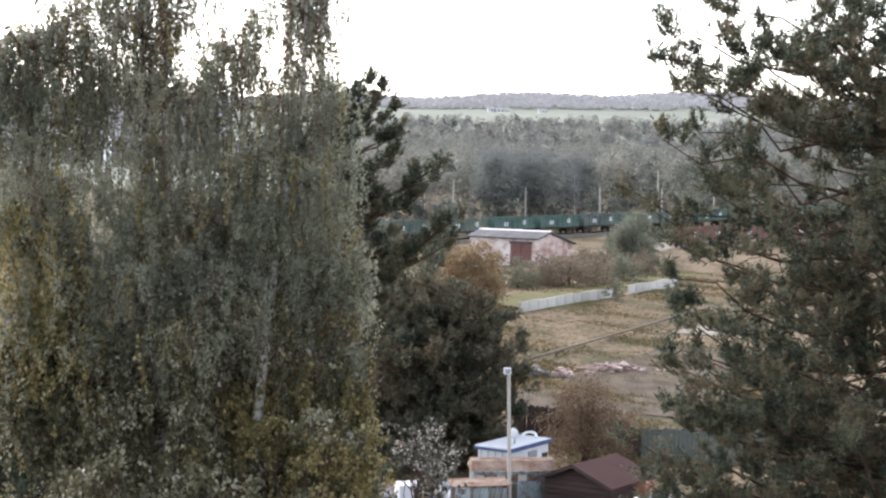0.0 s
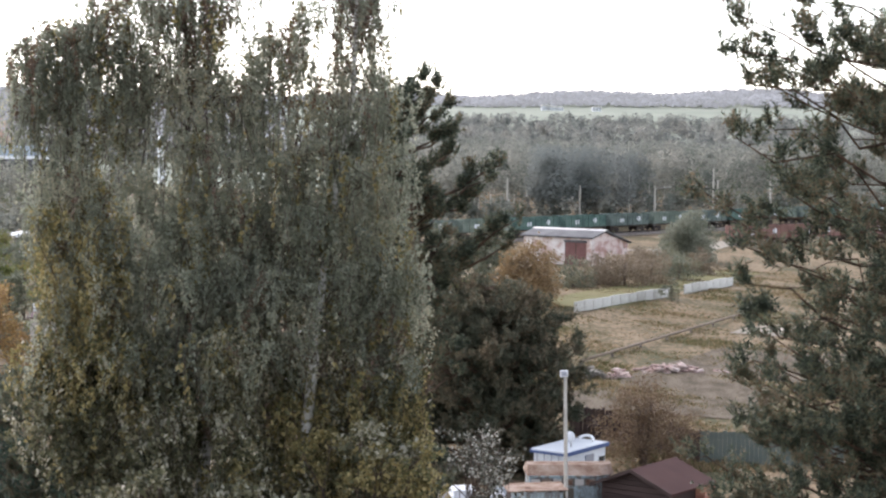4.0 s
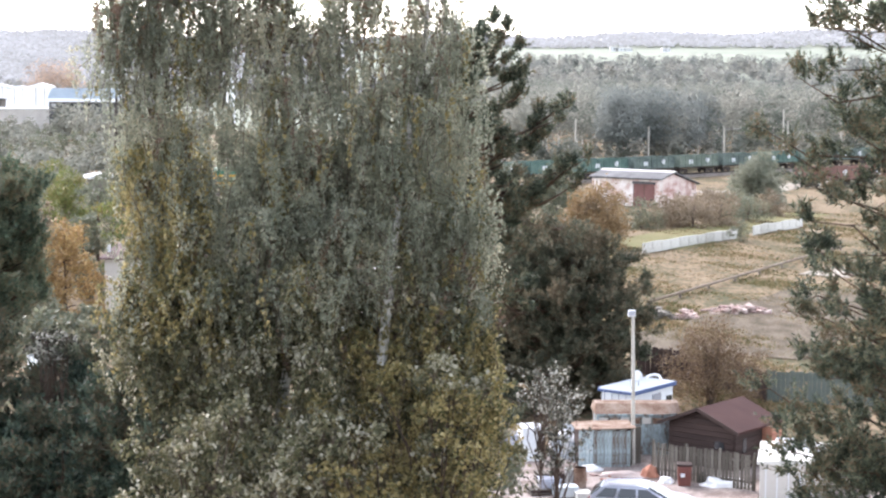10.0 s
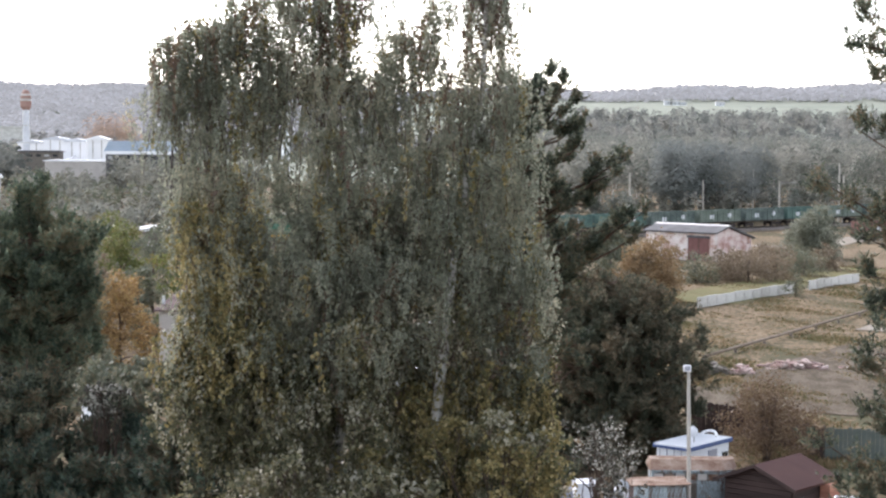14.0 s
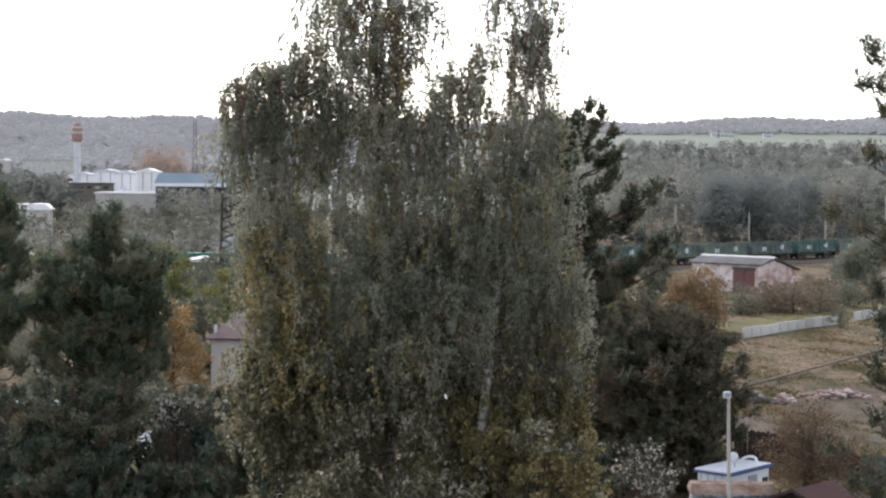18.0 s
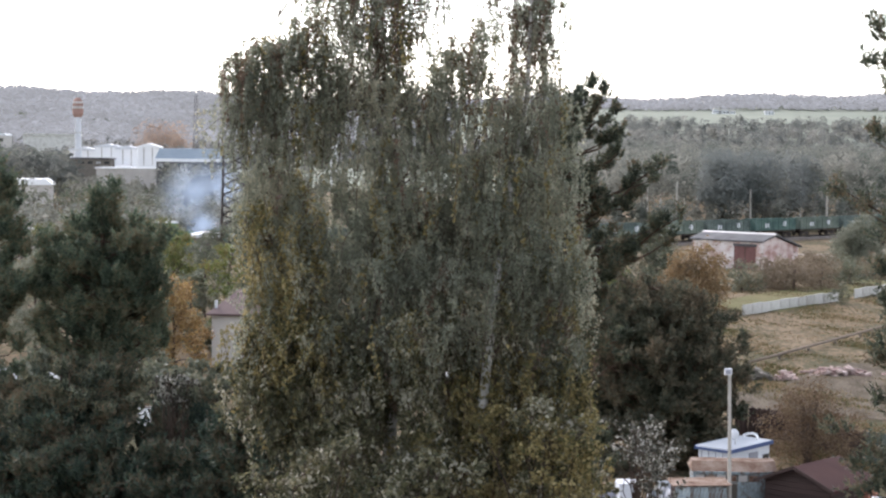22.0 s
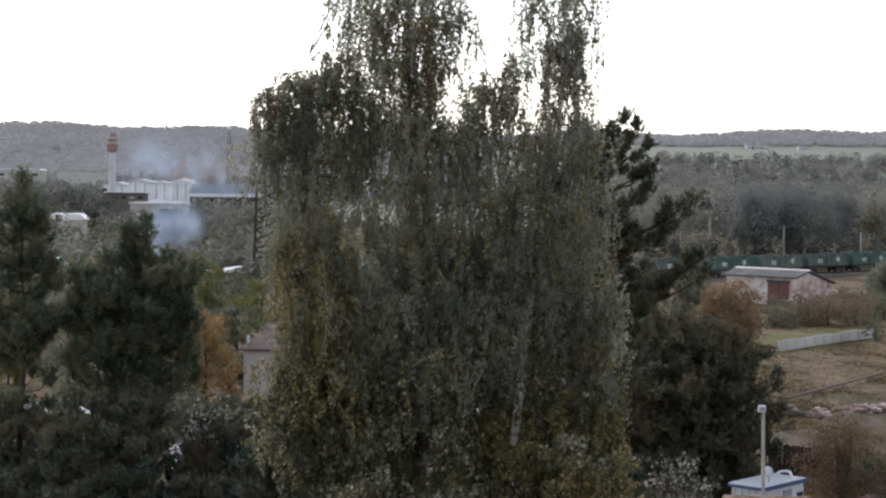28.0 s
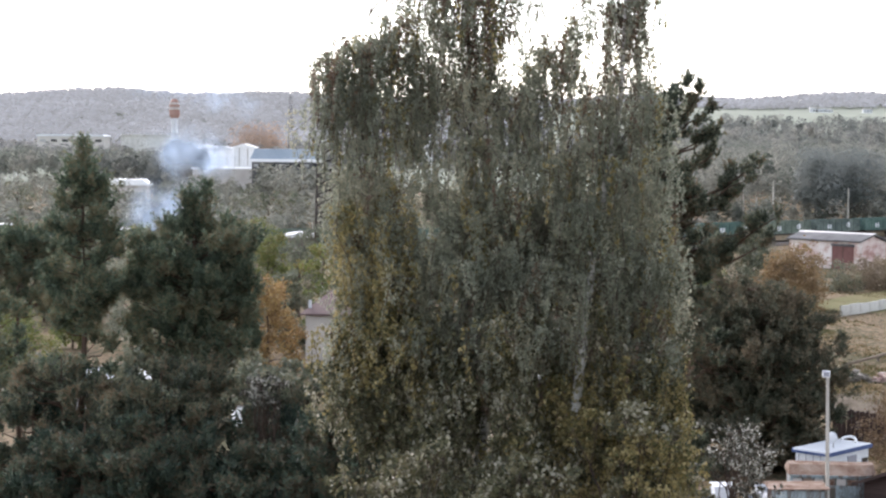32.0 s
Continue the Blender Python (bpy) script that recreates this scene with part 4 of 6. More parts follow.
heap("brick_heap", (10.17, 76.16), 0.35, 0.3, 0.55, BRICKRED, 7, "small heap of orange-red bricks beside the pole", "bricks")
heap("white_sheet", (7.65, 77.49), 0.6, 0.3, 0.3, TARP, 11, "white crumpled sheet before the teal shed", "tarpaulin")
heap("pale_bundle", (7.81, 81.79), 0.5, 0.5, 0.9, TARP, 14, "pale bundle under a cover beside the teal shed", "bundle")
heap("grey_cover", (6.93, 80.55), 0.9, 0.6, 1.3, TARP, 17, "grey covered stack beside the teal shed", "stack")
heap("rubble_heap", (9.18, 76.38), 1.3, 0.3, 0.25, BLOCKS, 19, "low strip of brick rubble along the yard", "rubble")


def barrel(at, r, h, mat, label):
    t = thing("barrel", (*at, 0), 0, label, "barrel", "barrels in the yard")
    bm = bmesh.new()
    for z0, z1, k0, k1 in ((0, h / 3, 1, 1.03), (h / 3, h * 0.66, 1.03, 1.03), (h * 0.66, h, 1.03, 1)):
        rod(bm, (0, 0, z0), (0, 0, z1), r * k0, r * k1, 18)
    part("drum", bm, mat, t)
    for z in (h / 3, h * 0.66, h - 0.02):
        part("hoop", a_rod((0, 0, z - 0.02), (0, 0, z + 0.02), r * 1.07, n=18), mat, t)


barrel((6.93, 74.24), 0.27, 0.9, RUST, "rusty orange steel barrel in the yard")
barrel((6.55, 74.45), 0.24, 0.8, STEEL, "dull grey steel barrel in the yard")
for p, s, mt, lb in (((6.1, 74.66), (0.5, 0.5, 0.5), DARKWOOD, "dark wooden crate in the yard"), ((6.16, 72.61), (1.0, 0.6, 0.4), PALE_SHEET, "pale metal box in the yard"), ((5.56, 73.22), (0.9, 0.7, 0.6), CARPAINT, "grey-blue metal box in the yard"), ((6.86, 72.22), (0.6, 0.7, 0.25), CONCRETE, "pale slab in the yard"), ((5.18, 79.94), (1.0, 1.2, 1.5), WHITE, "white metal cabinet in the yard"), ((4.28, 80.55), (1.3, 1.0, 1.0), CARPAINT, "pale metal box in the yard")):
    c = thing("crate", (*p, 0.03), 8, lb, "crate", "boxes in the yard")
    part("box", a_box(0, 0, 0, *s, 0.04), mt, c)
    part("lid", a_box(0, 0, s[2], s[0] + 0.06, s[1] + 0.06, 0.05, 0.02), mt, c)


def white_garage():
    t = thing("metal_garage", (*(14.08, 71.7), 0), -13, "white metal garage with a flat roof and a steel rack", "garage")
    W_, L_, H_ = 3.0, 4.0, 1.62
    part("wall", a_box(W_ / 2, L_ / 2, 0.12, W_, L_, H_ - 0.12, 0.03), CREAM, t)
    part("plinth", a_box(W_ / 2, L_ / 2, -0.02, W_ + 0.1, L_ + 0.1, 0.16), DARKWOOD, t)
    part("roof", a_prism([(-0.12, H_), (W_ + 0.12, H_ + 0.02), (W_ + 0.12, H_ + 0.14), (W_ / 2, H_ + 0.24), (-0.12, H_ + 0.12)], -0.15, L_ + 0.15), CONCRETE, t, "pale roof")
    for i in range(7):
        part("rib", a_box(0.25 + i * 0.46, -0.02, 0.15, 0.05, 0.04, H_ - 0.2), WHITE, t)
    r = part("roof_rack", tube([[((0.6, y, H_ + 0.5), 0.04), ((1.9, y, H_ + 0.5), 0.04)] for y in (1.2, 2.1, 3.0)] + [[((x, 1.2, H_ + 0.5), 0.04), ((x, 3.0, H_ + 0.5), 0.04)] for x in (0.6, 1.9)], 5), WHITE, t, "white tubular rack")
    for x in (0.6, 1.9):
        for y in (1.2, 3.0):
            part("foot", a_rod((x, y, H_ + 0.1), (x, y, H_ + 0.5), 0.03), WHITE, r)


white_garage()


def back_garage():
    t = thing("metal_garage", (*(-4.96, 112.47), 0), -4, "white metal garage with a pale roof behind the birch", "garage")
    part("wall", a_box(2.4, 1.5, 0, 4.8, 3, 2.0, 0.03), WHITE, t)
    part("roof", a_prism([(-0.15, 2.0), (4.95, 2.0), (4.95, 2.12), (2.4, 2.4), (-0.15, 2.12)], -0.15, 3.2), TARP, t, "pale roof")
    part("door", a_box(1.5, -0.02, 0.05, 2.2, 0.06, 1.8), CARPAINT, t)


back_garage()


def estate_car():
    t = thing("estate_car", (*(9.03, 69.2), 0), -13, "silver estate car with roof rails parked in the yard", "car")
    # nose towards +x
    half = 0.86
    prof = [(-2.12, 0.3), (-2.18, 0.7), (-2.08, 0.92), (-1.62, 1.3), (-1.2, 1.38), (-0.3, 1.4), (0.12, 1.34), (0.95, 0.93), (1.65, 0.82), (2.02, 0.7), (2.12, 0.48), (2.08, 0.26)]
    bm = a_prism(prof, -half, half)
    for v in bm.verts:
        if v.co.z > 1.1:
            v.co.y *= 0.8
        elif abs(v.co.x) > 2:
            v.co.y *= 0.9
    bmesh.ops.bevel(bm, geom=bm.edges[:], offset=0.05, segments=2, affect="EDGES")
    b = part("body", bm, CARPAINT, t, smooth=False)
    for k in (-1, 1):
        for x0, x1, x2, x3 in ((-1.85, -1.1, -1.0, -1.5), (-0.98, -0.27, -0.27, -0.9), (-0.19, 0.78, 0.16, -0.19)):
            bm = bmesh.new()
            q = [bm.verts.new((x, k * (half + 0.004 if z < 1.1 else half * 0.8 + 0.03), z)) for x, z in ((x0, 0.93), (x1, 0.93), (x2, 1.27), (x3, 1.27))]
            bm.faces.new(q)
            r = bmesh.ops.extrude_face_region(bm, geom=bm.faces[:])["geom"]
            bmesh.ops.translate(bm, vec=(0, k * 0.012, 0), verts=[v for v in r if isinstance(v, bmesh.types.BMVert)])
            part("side_window", bm, GLASS, b)
        part("roof_rail", a_rod((-1.4, k * 0.6, 1.44), (-0.1, k * 0.6, 1.45), 0.02), STEEL, t)
        part("mirror", a_box(0.7, k * 0.98, 0.92, 0.12, 0.2, 0.14, 0.03), CARPAINT, t)
        part("door_seam", a_box(-0.23, k * 0.866, 0.36, 0.02, 0.01, 0.56), RUBBER, b)
        part("headlight", a_box(1.99, k * 0.6, 0.56, 0.16, 0.3, 0.14, 0.03), GLASS, b, "clear headlight")
        part("rear_light", a_box(-2.14, k * 0.62, 0.66, 0.08, 0.22, 0.22, 0.02), MAROON, b, "red rear light")
        for x in (-1.35, 1.35):
            w = part("wheel", a_rod((x, k * 0.72, 0.31), (x, k * 0.9, 0.31), 0.31, n=20), RUBBER, t)
            part("rim", a_rod((x, k * 0.89, 0.31), (x, k * 0.915, 0.31), 0.2, n=14), STEEL, w)
    for nm, x0, z0, x1, z1, s in (("windscreen", 0.94, 0.95, 0.2, 1.31, 1), ("rear_window", -2.06, 0.95, -1.66, 1.28, -1)):
        bm = bmesh.new()
        q = [bm.verts.new((x, y, z)) for x, y, z in ((x0, -0.7, z0), (x0, 0.7, z0), (x1, 0.58, z1), (x1, -0.58, z1))]
        f = bm.faces.new(q)
        f.normal_update()
        r = bmesh.ops.extrude_face_region(bm, geom=bm.faces[:])["geom"]
        bmesh.ops.translate(bm, vec=(0.05 * s, 0, 0.035), verts=[v for v in r if isinstance(v, bmesh.types.BMVert)])
        part(nm, bm, GLASS, b)
    part("bumper", a_box(2.04, 0, 0.27, 0.18, 1.6, 0.24, 0.05), CARPAINT, t)


estate_car()

# ---- houses and works to the left ----
def cottage():
    p = (-23.58, 132.46)
    t = thing("cottage", (*p, 0), -4, "cream plastered cottage with a plum-brown hipped roof", "house")
    W_, L_, H_, R_ = 8.0, 7.0, 3.85, 1.75
    part("wall", a_box(W_ / 2, L_ / 2, 0, W_, L_, H_), CREAM, t)
    bm = bmesh.new()
    e = 0.35
    lo = [bm.verts.new(q) for q in ((-e, -e, H_), (W_ + e, -e, H_), (W_ + e, L_ + e, H_), (-e, L_ + e, H_))]
    lo2 = [bm.verts.new(q) for q in ((-e, -e, H_ + 0.14), (W_ + e, -e, H_ + 0.14), (W_ + e, L_ + e, H_ + 0.14), (-e, L_ + e, H_ + 0.14))]
    r = [bm.verts.new(q) for q in ((1.3, L_ / 2, H_ + R_), (W_ - 1.3, L_ / 2, H_ + R_))]
    bm.faces.new(lo[::-1])
    for i in range(4):
        bm.faces.new((lo[i], lo[(i + 1) % 4], lo2[(i + 1) % 4], lo2[i]))
    bm.faces.new((lo2[0], lo2[1], r[1], r[0]))
    bm.faces.new((lo2[1], lo2[2], r[1]))
    bm.faces.new((lo2[2], lo2[3], r[0], r[1]))
    bm.faces.new((lo2[3], lo2[0], r[0]))
    ro = part("roof", bm, PLUMROOF, t)
    part("vent", a_box(0.2, 0.6, H_ + 0.1, 0.2, 0.2, 1.0), WHITE, ro)
    for x in (2.4, 5.6):
        w = part("window", a_box(x, -0.02, 1.2, 1.1, 0.08, 1.3), WHITE, t)
        part("pane", a_box(x, -0.05, 1.28, 0.92, 0.06, 1.12), GLASS, w)


cottage()


def works_tower():
    t = thing("water_tower", (-153.22, 600, 6.35), 0, "tall pale water tower with a dull red and white head", "tower")
    part("shaft", a_rod((0, 0, -6), (0, 0, 19.4), 1.25, 1.15, 20), WHITE, t, "whitewashed shaft")
    part("head", rod(a_rod((0, 0, 19.4), (0, 0, 20.5), 1.2, 1.85, 20), (0, 0, 20.5), (0, 0, 22.4), 1.85, 1.9, 20), REDBAND, t, "dull red tank head")
    part("band", a_rod((0, 0, 22.4), (0, 0, 23.2), 1.88, 1.84, 20), CREAM, t, "pale band")
    part("band", a_rod((0, 0, 23.2), (0, 0, 24.2), 1.8, 1.76, 20), REDBAND, t, "faded red band")
    part("band", a_rod((0, 0, 24.2), (0, 0, 24.9), 1.7, 1.6, 20), CREAM, t, "pale band")
    part("cap", a_rod((0, 0, 24.9), (0, 0, 26.2), 1.62, 0.7, 20), REDBAND, t)
    part("mast", a_rod((0, 0, 26.2), (0, 0, 28), 0.16, 0.08, 6), STEEL, t)
    for i in range(3):
        part("hoop", a_rod((0, 0, 2 + 6 * i), (0, 0, 2.25 + 6 * i), 1.3, n=20), CONCRETE, t)
    ring = [((2.1 * math.cos(a), 2.1 * math.sin(a), 23.3), 0.05) for a in np.linspace(0, 6.283, 21)]
    part("gallery_rail", tube([ring], 4), STEEL, t)
    part("pump_house", a_box(0, -4, -6, 5, 5, 7.2), WHITE, t)


works_tower()


def long_hall(name, p, size, turn, wall, roof, label, bays=6, pitch=1.2, group=""):
    t = thing(name, p, turn, label, "building", group)
    sx, sy, sz = size
    low = p[2] - ground_z(p[0], p[1]) + 0.6
    b = part("wall", a_box(0, 0, -low, sx, sy, sz + low), wall, t)
    part("roof", a_prism([(-sx / 2 - 0.5, sz), (sx / 2 + 0.5, sz), (sx / 2 + 0.5, sz + 0.35), (0, sz + pitch + 0.35), (-sx / 2 - 0.5, sz + 0.35)] if sy > sx else [(-sx / 2 - 0.5, sz), (sx / 2 + 0.5, sz), (sx / 2 + 0.5, sz + 0.3), (sx / 2 - 1, sz + pitch), (-sx / 2 + 1, sz + pitch), (-sx / 2 - 0.5, sz + 0.3)], -sy / 2 - 0.5, sy / 2 + 0.5), roof, t)
    for i in range(2 if not bays else 0):
        part("seam", a_box(-sx / 2 + (i + 0.7) * sx / 2.4, -sy / 2 - 0.03, 0, 0.35, 0.1, sz), CONCRETE, b)
    for i in range(bays):
        part("bay", a_box(-sx / 2 + (i + 0.5) * sx / bays, -sy / 2 - 0.03, sz * 0.3, sx / bays * 0.55, 0.12, sz * 0.35), GLASS if i % 3 else STEEL, b)
    return t


for u, w, h in ((-104, 9.0, 5.2), (-60, 8.0, 6.4), (-22, 7.0, 5.8)):
    long_hall("white_works_hall", ((u - 700) / 3200 * 620, 620.0, 17 - (172 - 131) / 3200 * 620), (w, 12, h), 6, BRIGHT, WHITE, "white works hall with pale roof", 0, 0.9, "white works halls")
long_hall("white_store", (-128.08, 600, 9.53), (7.0, 12, 6.0), 6, BRIGHT, BRIGHT, "white metal store hall", 0)
long_hall("grey_works_hall", (-145.84, 590, 9.28), (14, 8, 2.2), 4, GREYWOOD, SLATEROOF, "low grey works building", 5, 0.5)
SHED = long_hall("loading_shed", (-102.8, 545, 9.02), (21, 14, 2.9), 5, SLATEROOF, PALEBLUE, "dark open loading shed with a pale blue roof", 8, 3.6)
part("eaves_band", a_box(0, -7.7, 2.4, 23, 0.25, 1.0), BRIGHT, SHED, "bright white eaves band")
long_hall("white_barn", (-119.2, 420, 5.4), (10.6, 7, 1.3), 8, CREAM, BRIGHT, "long low cream barn with a white roof", 0, 1.5)
long_hall("far_white_block", (-315.59, 1000, 16.07), (40, 12, 4.5), 0, CREAM, WHITE, "far pale block among trees", 6)
long_hall("trackside_store", (-45.2, 250.8, 0.0), (3.6, 5, 3.6), 14, GREYWOOD, WHITE, "trackside store with a flat white roof", 3, 0.35)
long_hall("low_white_garage", (-90.24, 262, 0.71), (12.0, 5, 2.2), 12, CREAM, WHITE, "row of low pale garages beside the line", 4, 0.3)
long_hall("small_white_garage", (-76.91, 270, 1.06), (5.0, 4, 2.2), 12, CREAM, WHITE, "small pale garage beside the line", 2, 0.3)
for k, w, h in ((0.1105, 9, 4.5), (0.1145, 12, 3.5), (0.119, 7, 3.0), (0.14, 10, 3.8)):
    long_hall("farm_house", (2000 * k, 2000, ground_z(2000 * k, 2000)), (w, 8, h), 0, WHITE, CONCRETE, "far white farm building on the hill field", 3, 1.6, "far farm buildings")
long_hall("far_pale_sheds", (-243, 900, 18.4), (28, 12, 2.0), 3, CONCRETE, CONCRETE, "long pale shed among the trees by the works", 0, 1.2)
long_hall("low_white_store", (-122, 540, 8.2), (19, 6, 0.9), 4, CREAM, BRIGHT, "low store with a white roof before the works", 0, 0.5)
t_ = thing("white_silo", (*(-73.75, 690.46)[:2], ground_z(*(-73.75, 690.46)[:2])), 0, "white storage silo glimpsed through the birch", "silo")
part("drum", a_rod((0, 0, 0), (0, 0, 18.0), 1.6, 1.6, 24), BRIGHT, t_)
part("cap", a_rod((0, 0, 18.0), (0, 0, 19.2), 1.65, 0.3, 24), WHITE, t_)
heap("tent_roof", (-139.86, 610, 13.77)[:2], 5, 5, 9, TARP, 3, "white pointed tent roof at the works", "tent")


def lattice_mast(p, h, w0, w1, label):
    t = thing("lattice_mast", p, 12, label, "mast")
    for sx, sy in ((-1, -1), (1, -1), (1, 1), (-1, 1)):
        part("leg", a_rod((sx * w0, sy * w0, 0), (sx * w1, sy * w1, h), w0 * 0.075, w0 * 0.055, 5), IRON, t)
    n = 12
    for i in range(n):
        z0, z1 = h * i / n, h * (i + 1) / n
        a, b = w0 + (w1 - w0) * i / n, w0 + (w1 - w0) * (i + 1) / n
        for p0, p1 in (((-1, -1), (1, -1)), ((1, -1), (1, 1)), ((1, 1), (-1, 1)), ((-1, 1), (-1, -1))):
            part("brace", a_rod((p0[0] * a, p0[1] * a, z0), (p1[0] * b, p1[1] * b, z1), w0 * 0.034, n=4), IRON, t)
            part("brace", a_rod((p1[0] * a, p1[1] * a, z0), (p0[0] * b, p0[1] * b, z1), w0 * 0.034, n=4), IRON, t)


lattice_mast((*(-40.55, 246.1), 0), 16.8, 1.9, 1.5, "grey steel lattice mast rising behind the birch")
lattice_mast((-130.85, 700, 8.5), 28.0, 1.0, 0.5, "thin far lattice mast")

long_hall("white_shed", (-1.5, 130, 0.02), (4.6, 4, 2.7), 6, WHITE, BRIGHT, "white shed glimpsed behind the birch", 2, 0.7)
long_hall("white_shed", (-33.1, 108, 0.06), (1.2, 2, 1.5), -8, WHITE, WHITE, "white shed glimpsed behind the pines", 1, 0.7)
long_hall("white_shed", (-30.7, 109, 0.06), (1.2, 2, 1.4), -8, WHITE, WHITE, "small white shed glimpsed behind the pines", 1, 0.5)
barrel((-21.9, 100.6), 0.4, 1.5, BRIGHT, "white tank glimpsed behind the pines")

# ---- trees and shrubs ----


def shrub(name, p, rx, h, count, size, leaf, seed, label, cat="tree", stems=1, z0=0.15, stem=None, group=""):
    r = np.random.default_rng(seed)
    n = 9
    return broadleaf(name, (*p[:2], ground_z(p[0], p[1]) - 0.05), h, ball_lobes(r, n, rx, h * z0, h * 0.93, rx * 0.5), count, size, leaf, seed, label, cat, stem=stem or 0.02 * h + 0.03, stems=stems, group=group)


# Autumn rust dulled and paled, with distance haze put into the colour.
FAR_RUST = leaf_material("hazed_rust_leaf", [(0.3, 0.25, 0.225), (0.375, 0.288, 0.237), (0.425, 0.3, 0.213)], rough=1.0, spec=0.0, scale=0.02, through=0.5)
# Pale grey leaves: distance haze put into the base colour.
VALLEY_LEAF = leaf_material("hazed_valley_leaf", [(0.210, 0.215, 0.210), (0.263, 0.263, 0.252), (0.326, 0.315, 0.299)], rough=1.0, spec=0.0, through=0.5, scale=0.02, piece=0.06)
BRACKEN = leaf_material("bracken_leaf", [(0.113, 0.074, 0.045), (0.161, 0.103, 0.063), (0.189, 0.14, 0.081)], scale=0.6, piece=0.5)
shrub("autumn_tree", (18.66, 184.72), 4.4, 6.0, 7500, 0.3, ORANGE_LEAF, 1, "orange autumn-leaved tree in the meadow before the shed")
shrub("young_tree", (15.83, 201.99), 3.6, 8.0, 6000, 0.3, DULL_LEAF, 2, "dull green tree beside the orange one")
shrub("round_sallow", (50.22, 257.81), 4.3, 6.6, 16000, 0.3, WILLOW_LEAF, 3, "round grey-green sallow bush beside the dirt road", "bush", 4, 0.0)
shrub("brown_shrub", (15.76, 93.9), 2.8, 4.0, 17000, 0.11, BRACKEN, 4, "rust-brown thin-leaved shrub behind the hut", "shrub", 5, 0.12)
shrub("wall_bush", (35.47, 193.31), 1.5, 2.2, 1500, 0.15, DULL_LEAF, 5, "grey-green bush in the gap of the concrete wall", "bush", 3, 0.1)
shrub("lime_tree", (-32.84, 163.94), 2.7, 9.0, 8500, 0.2, LIME_LEAF, 6, "yellow-green leaved tree by the cottage")
AMBER_LEAF = leaf_material("amber_leaf", [(0.23, 0.145, 0.065), (0.32, 0.2, 0.085), (0.38, 0.27, 0.115)], scale=0.4, piece=0.5)
shrub("amber_tree", (-25.0, 124.77), 2.7, 7.2, 8000, 0.2, AMBER_LEAF, 7, "amber autumn tree beside the cottage")
shrub("amber_sapling", (-29.69, 139.33), 1.7, 7.9, 4200, 0.17, RUST_LEAF, 16, "thin rust-coloured tree beside the cottage")
shrub("ash_tree", (-30.78, 169.08), 3.2, 8.0, 4200, 0.22, DULL_LEAF, 8, "dull green tree behind the cottage")
shrub("lime_bush", (-39.66, 112.94), 2.6, 7.4, 7000, 0.16, LIME_LEAF, 9, "yellow-green tree behind the pines")
shrub("grey_willow", (-39.2, 139.33), 2.9, 8.6, 8000, 0.19, WILLOW_LEAF, 10, "pale grey-green willow between the pines")
for i, (p, w, h) in enumerate((((-26.12, 155.43), 3, 8), ((-22.39, 146.94), 3, 7.5), ((-27.93, 146.94), 2.4, 6.5), ((-35.15, 155.43), 3.2, 8), ((-39.2, 160.05), 3.4, 8.5), ((-48.25, 160.05), 3.4, 8.0), ((-53.85, 164.95), 3.4, 8.0), ((-34.83, 201.99), 3.4, 8), ((-43.41, 209.83), 3.6, 8), ((-27.71, 187.93), 3.6, 9), ((-21.08, 181.61), 3.6, 9), ((-14.81, 181.61), 3.6, 9), ((-7.72, 175.69), 3.6, 9), ((-1.18, 187.93), 3.6, 9), ((5.31, 187.93), 3.4, 8), ((10.13, 201.99), 3.4, 8), ((9.92, 175.69), 2.4, 5), ((-25.43, 110.61), 2.4, 5), ((-21.8, 115.38), 1.8, 2.2), ((-17.62, 115.38), 2.4, 2.4), ((-55.73, 201.99), 3.0, 7.5), ((-56.71, 196.12), 3.0, 7.5), ((-60.53, 199.01), 3.0, 7.0), ((-52.18, 200.49), 3.0, 7.2), ((-60.72, 187.93), 3.0, 7.0), ((-62.87, 184.72), 3.0, 7.0), ((-68.39, 191.26), 3.2, 7.5), ((-55.13, 175.69), 2.6, 6.0), ((-67.23, 181.61), 3.0, 7.0), ((-51.26, 155.43), 2.4, 5.0), ((-35.81, 106.22), 2.4, 3.2), ((-35.43, 102.16), 2.4, 3.2), ((-29.54, 104.15), 2.0, 3.0), ((-31.97, 115.38), 2.4, 4.0), ((-41.41, 115.38), 2.4, 4.5), ((-28.22, 110.61), 2.2, 3.4), ((-22.16, 104.15), 2.2, 3.0), ((-30.18, 126.24), 2.4, 4.5), ((-51.71, 146.94), 2.6, 5.2), ((-53.52, 160.05), 2.6, 5.5), ((-44.23, 139.33), 2.2, 4.2), ((-57.79, 160.05), 2.6, 5.5), ((-20.56, 119.22), 1.2, 1.7), ((-21.09, 106.22), 2.2, 2.4), ((-27.4, 126.24), 2.0, 6.5), ((-26.06, 139.33), 1.6, 3.0), ((-33.28, 139.33), 2.6, 6), ((-28.99, 126.24), 2.6, 5), ((-25.06, 115.38), 2.0, 3.4), ((-38.59, 175.69), 3.4, 7), ((-35.04, 181.61), 3.2, 6.5))):
    shrub("garden_tree", p, w, h, 2600, 0.28, LIME_LEAF if i % 4 == 0 and p[1] > 130 else DULL_LEAF, 90 + i, "dull green tree among the gardens", group="garden trees")
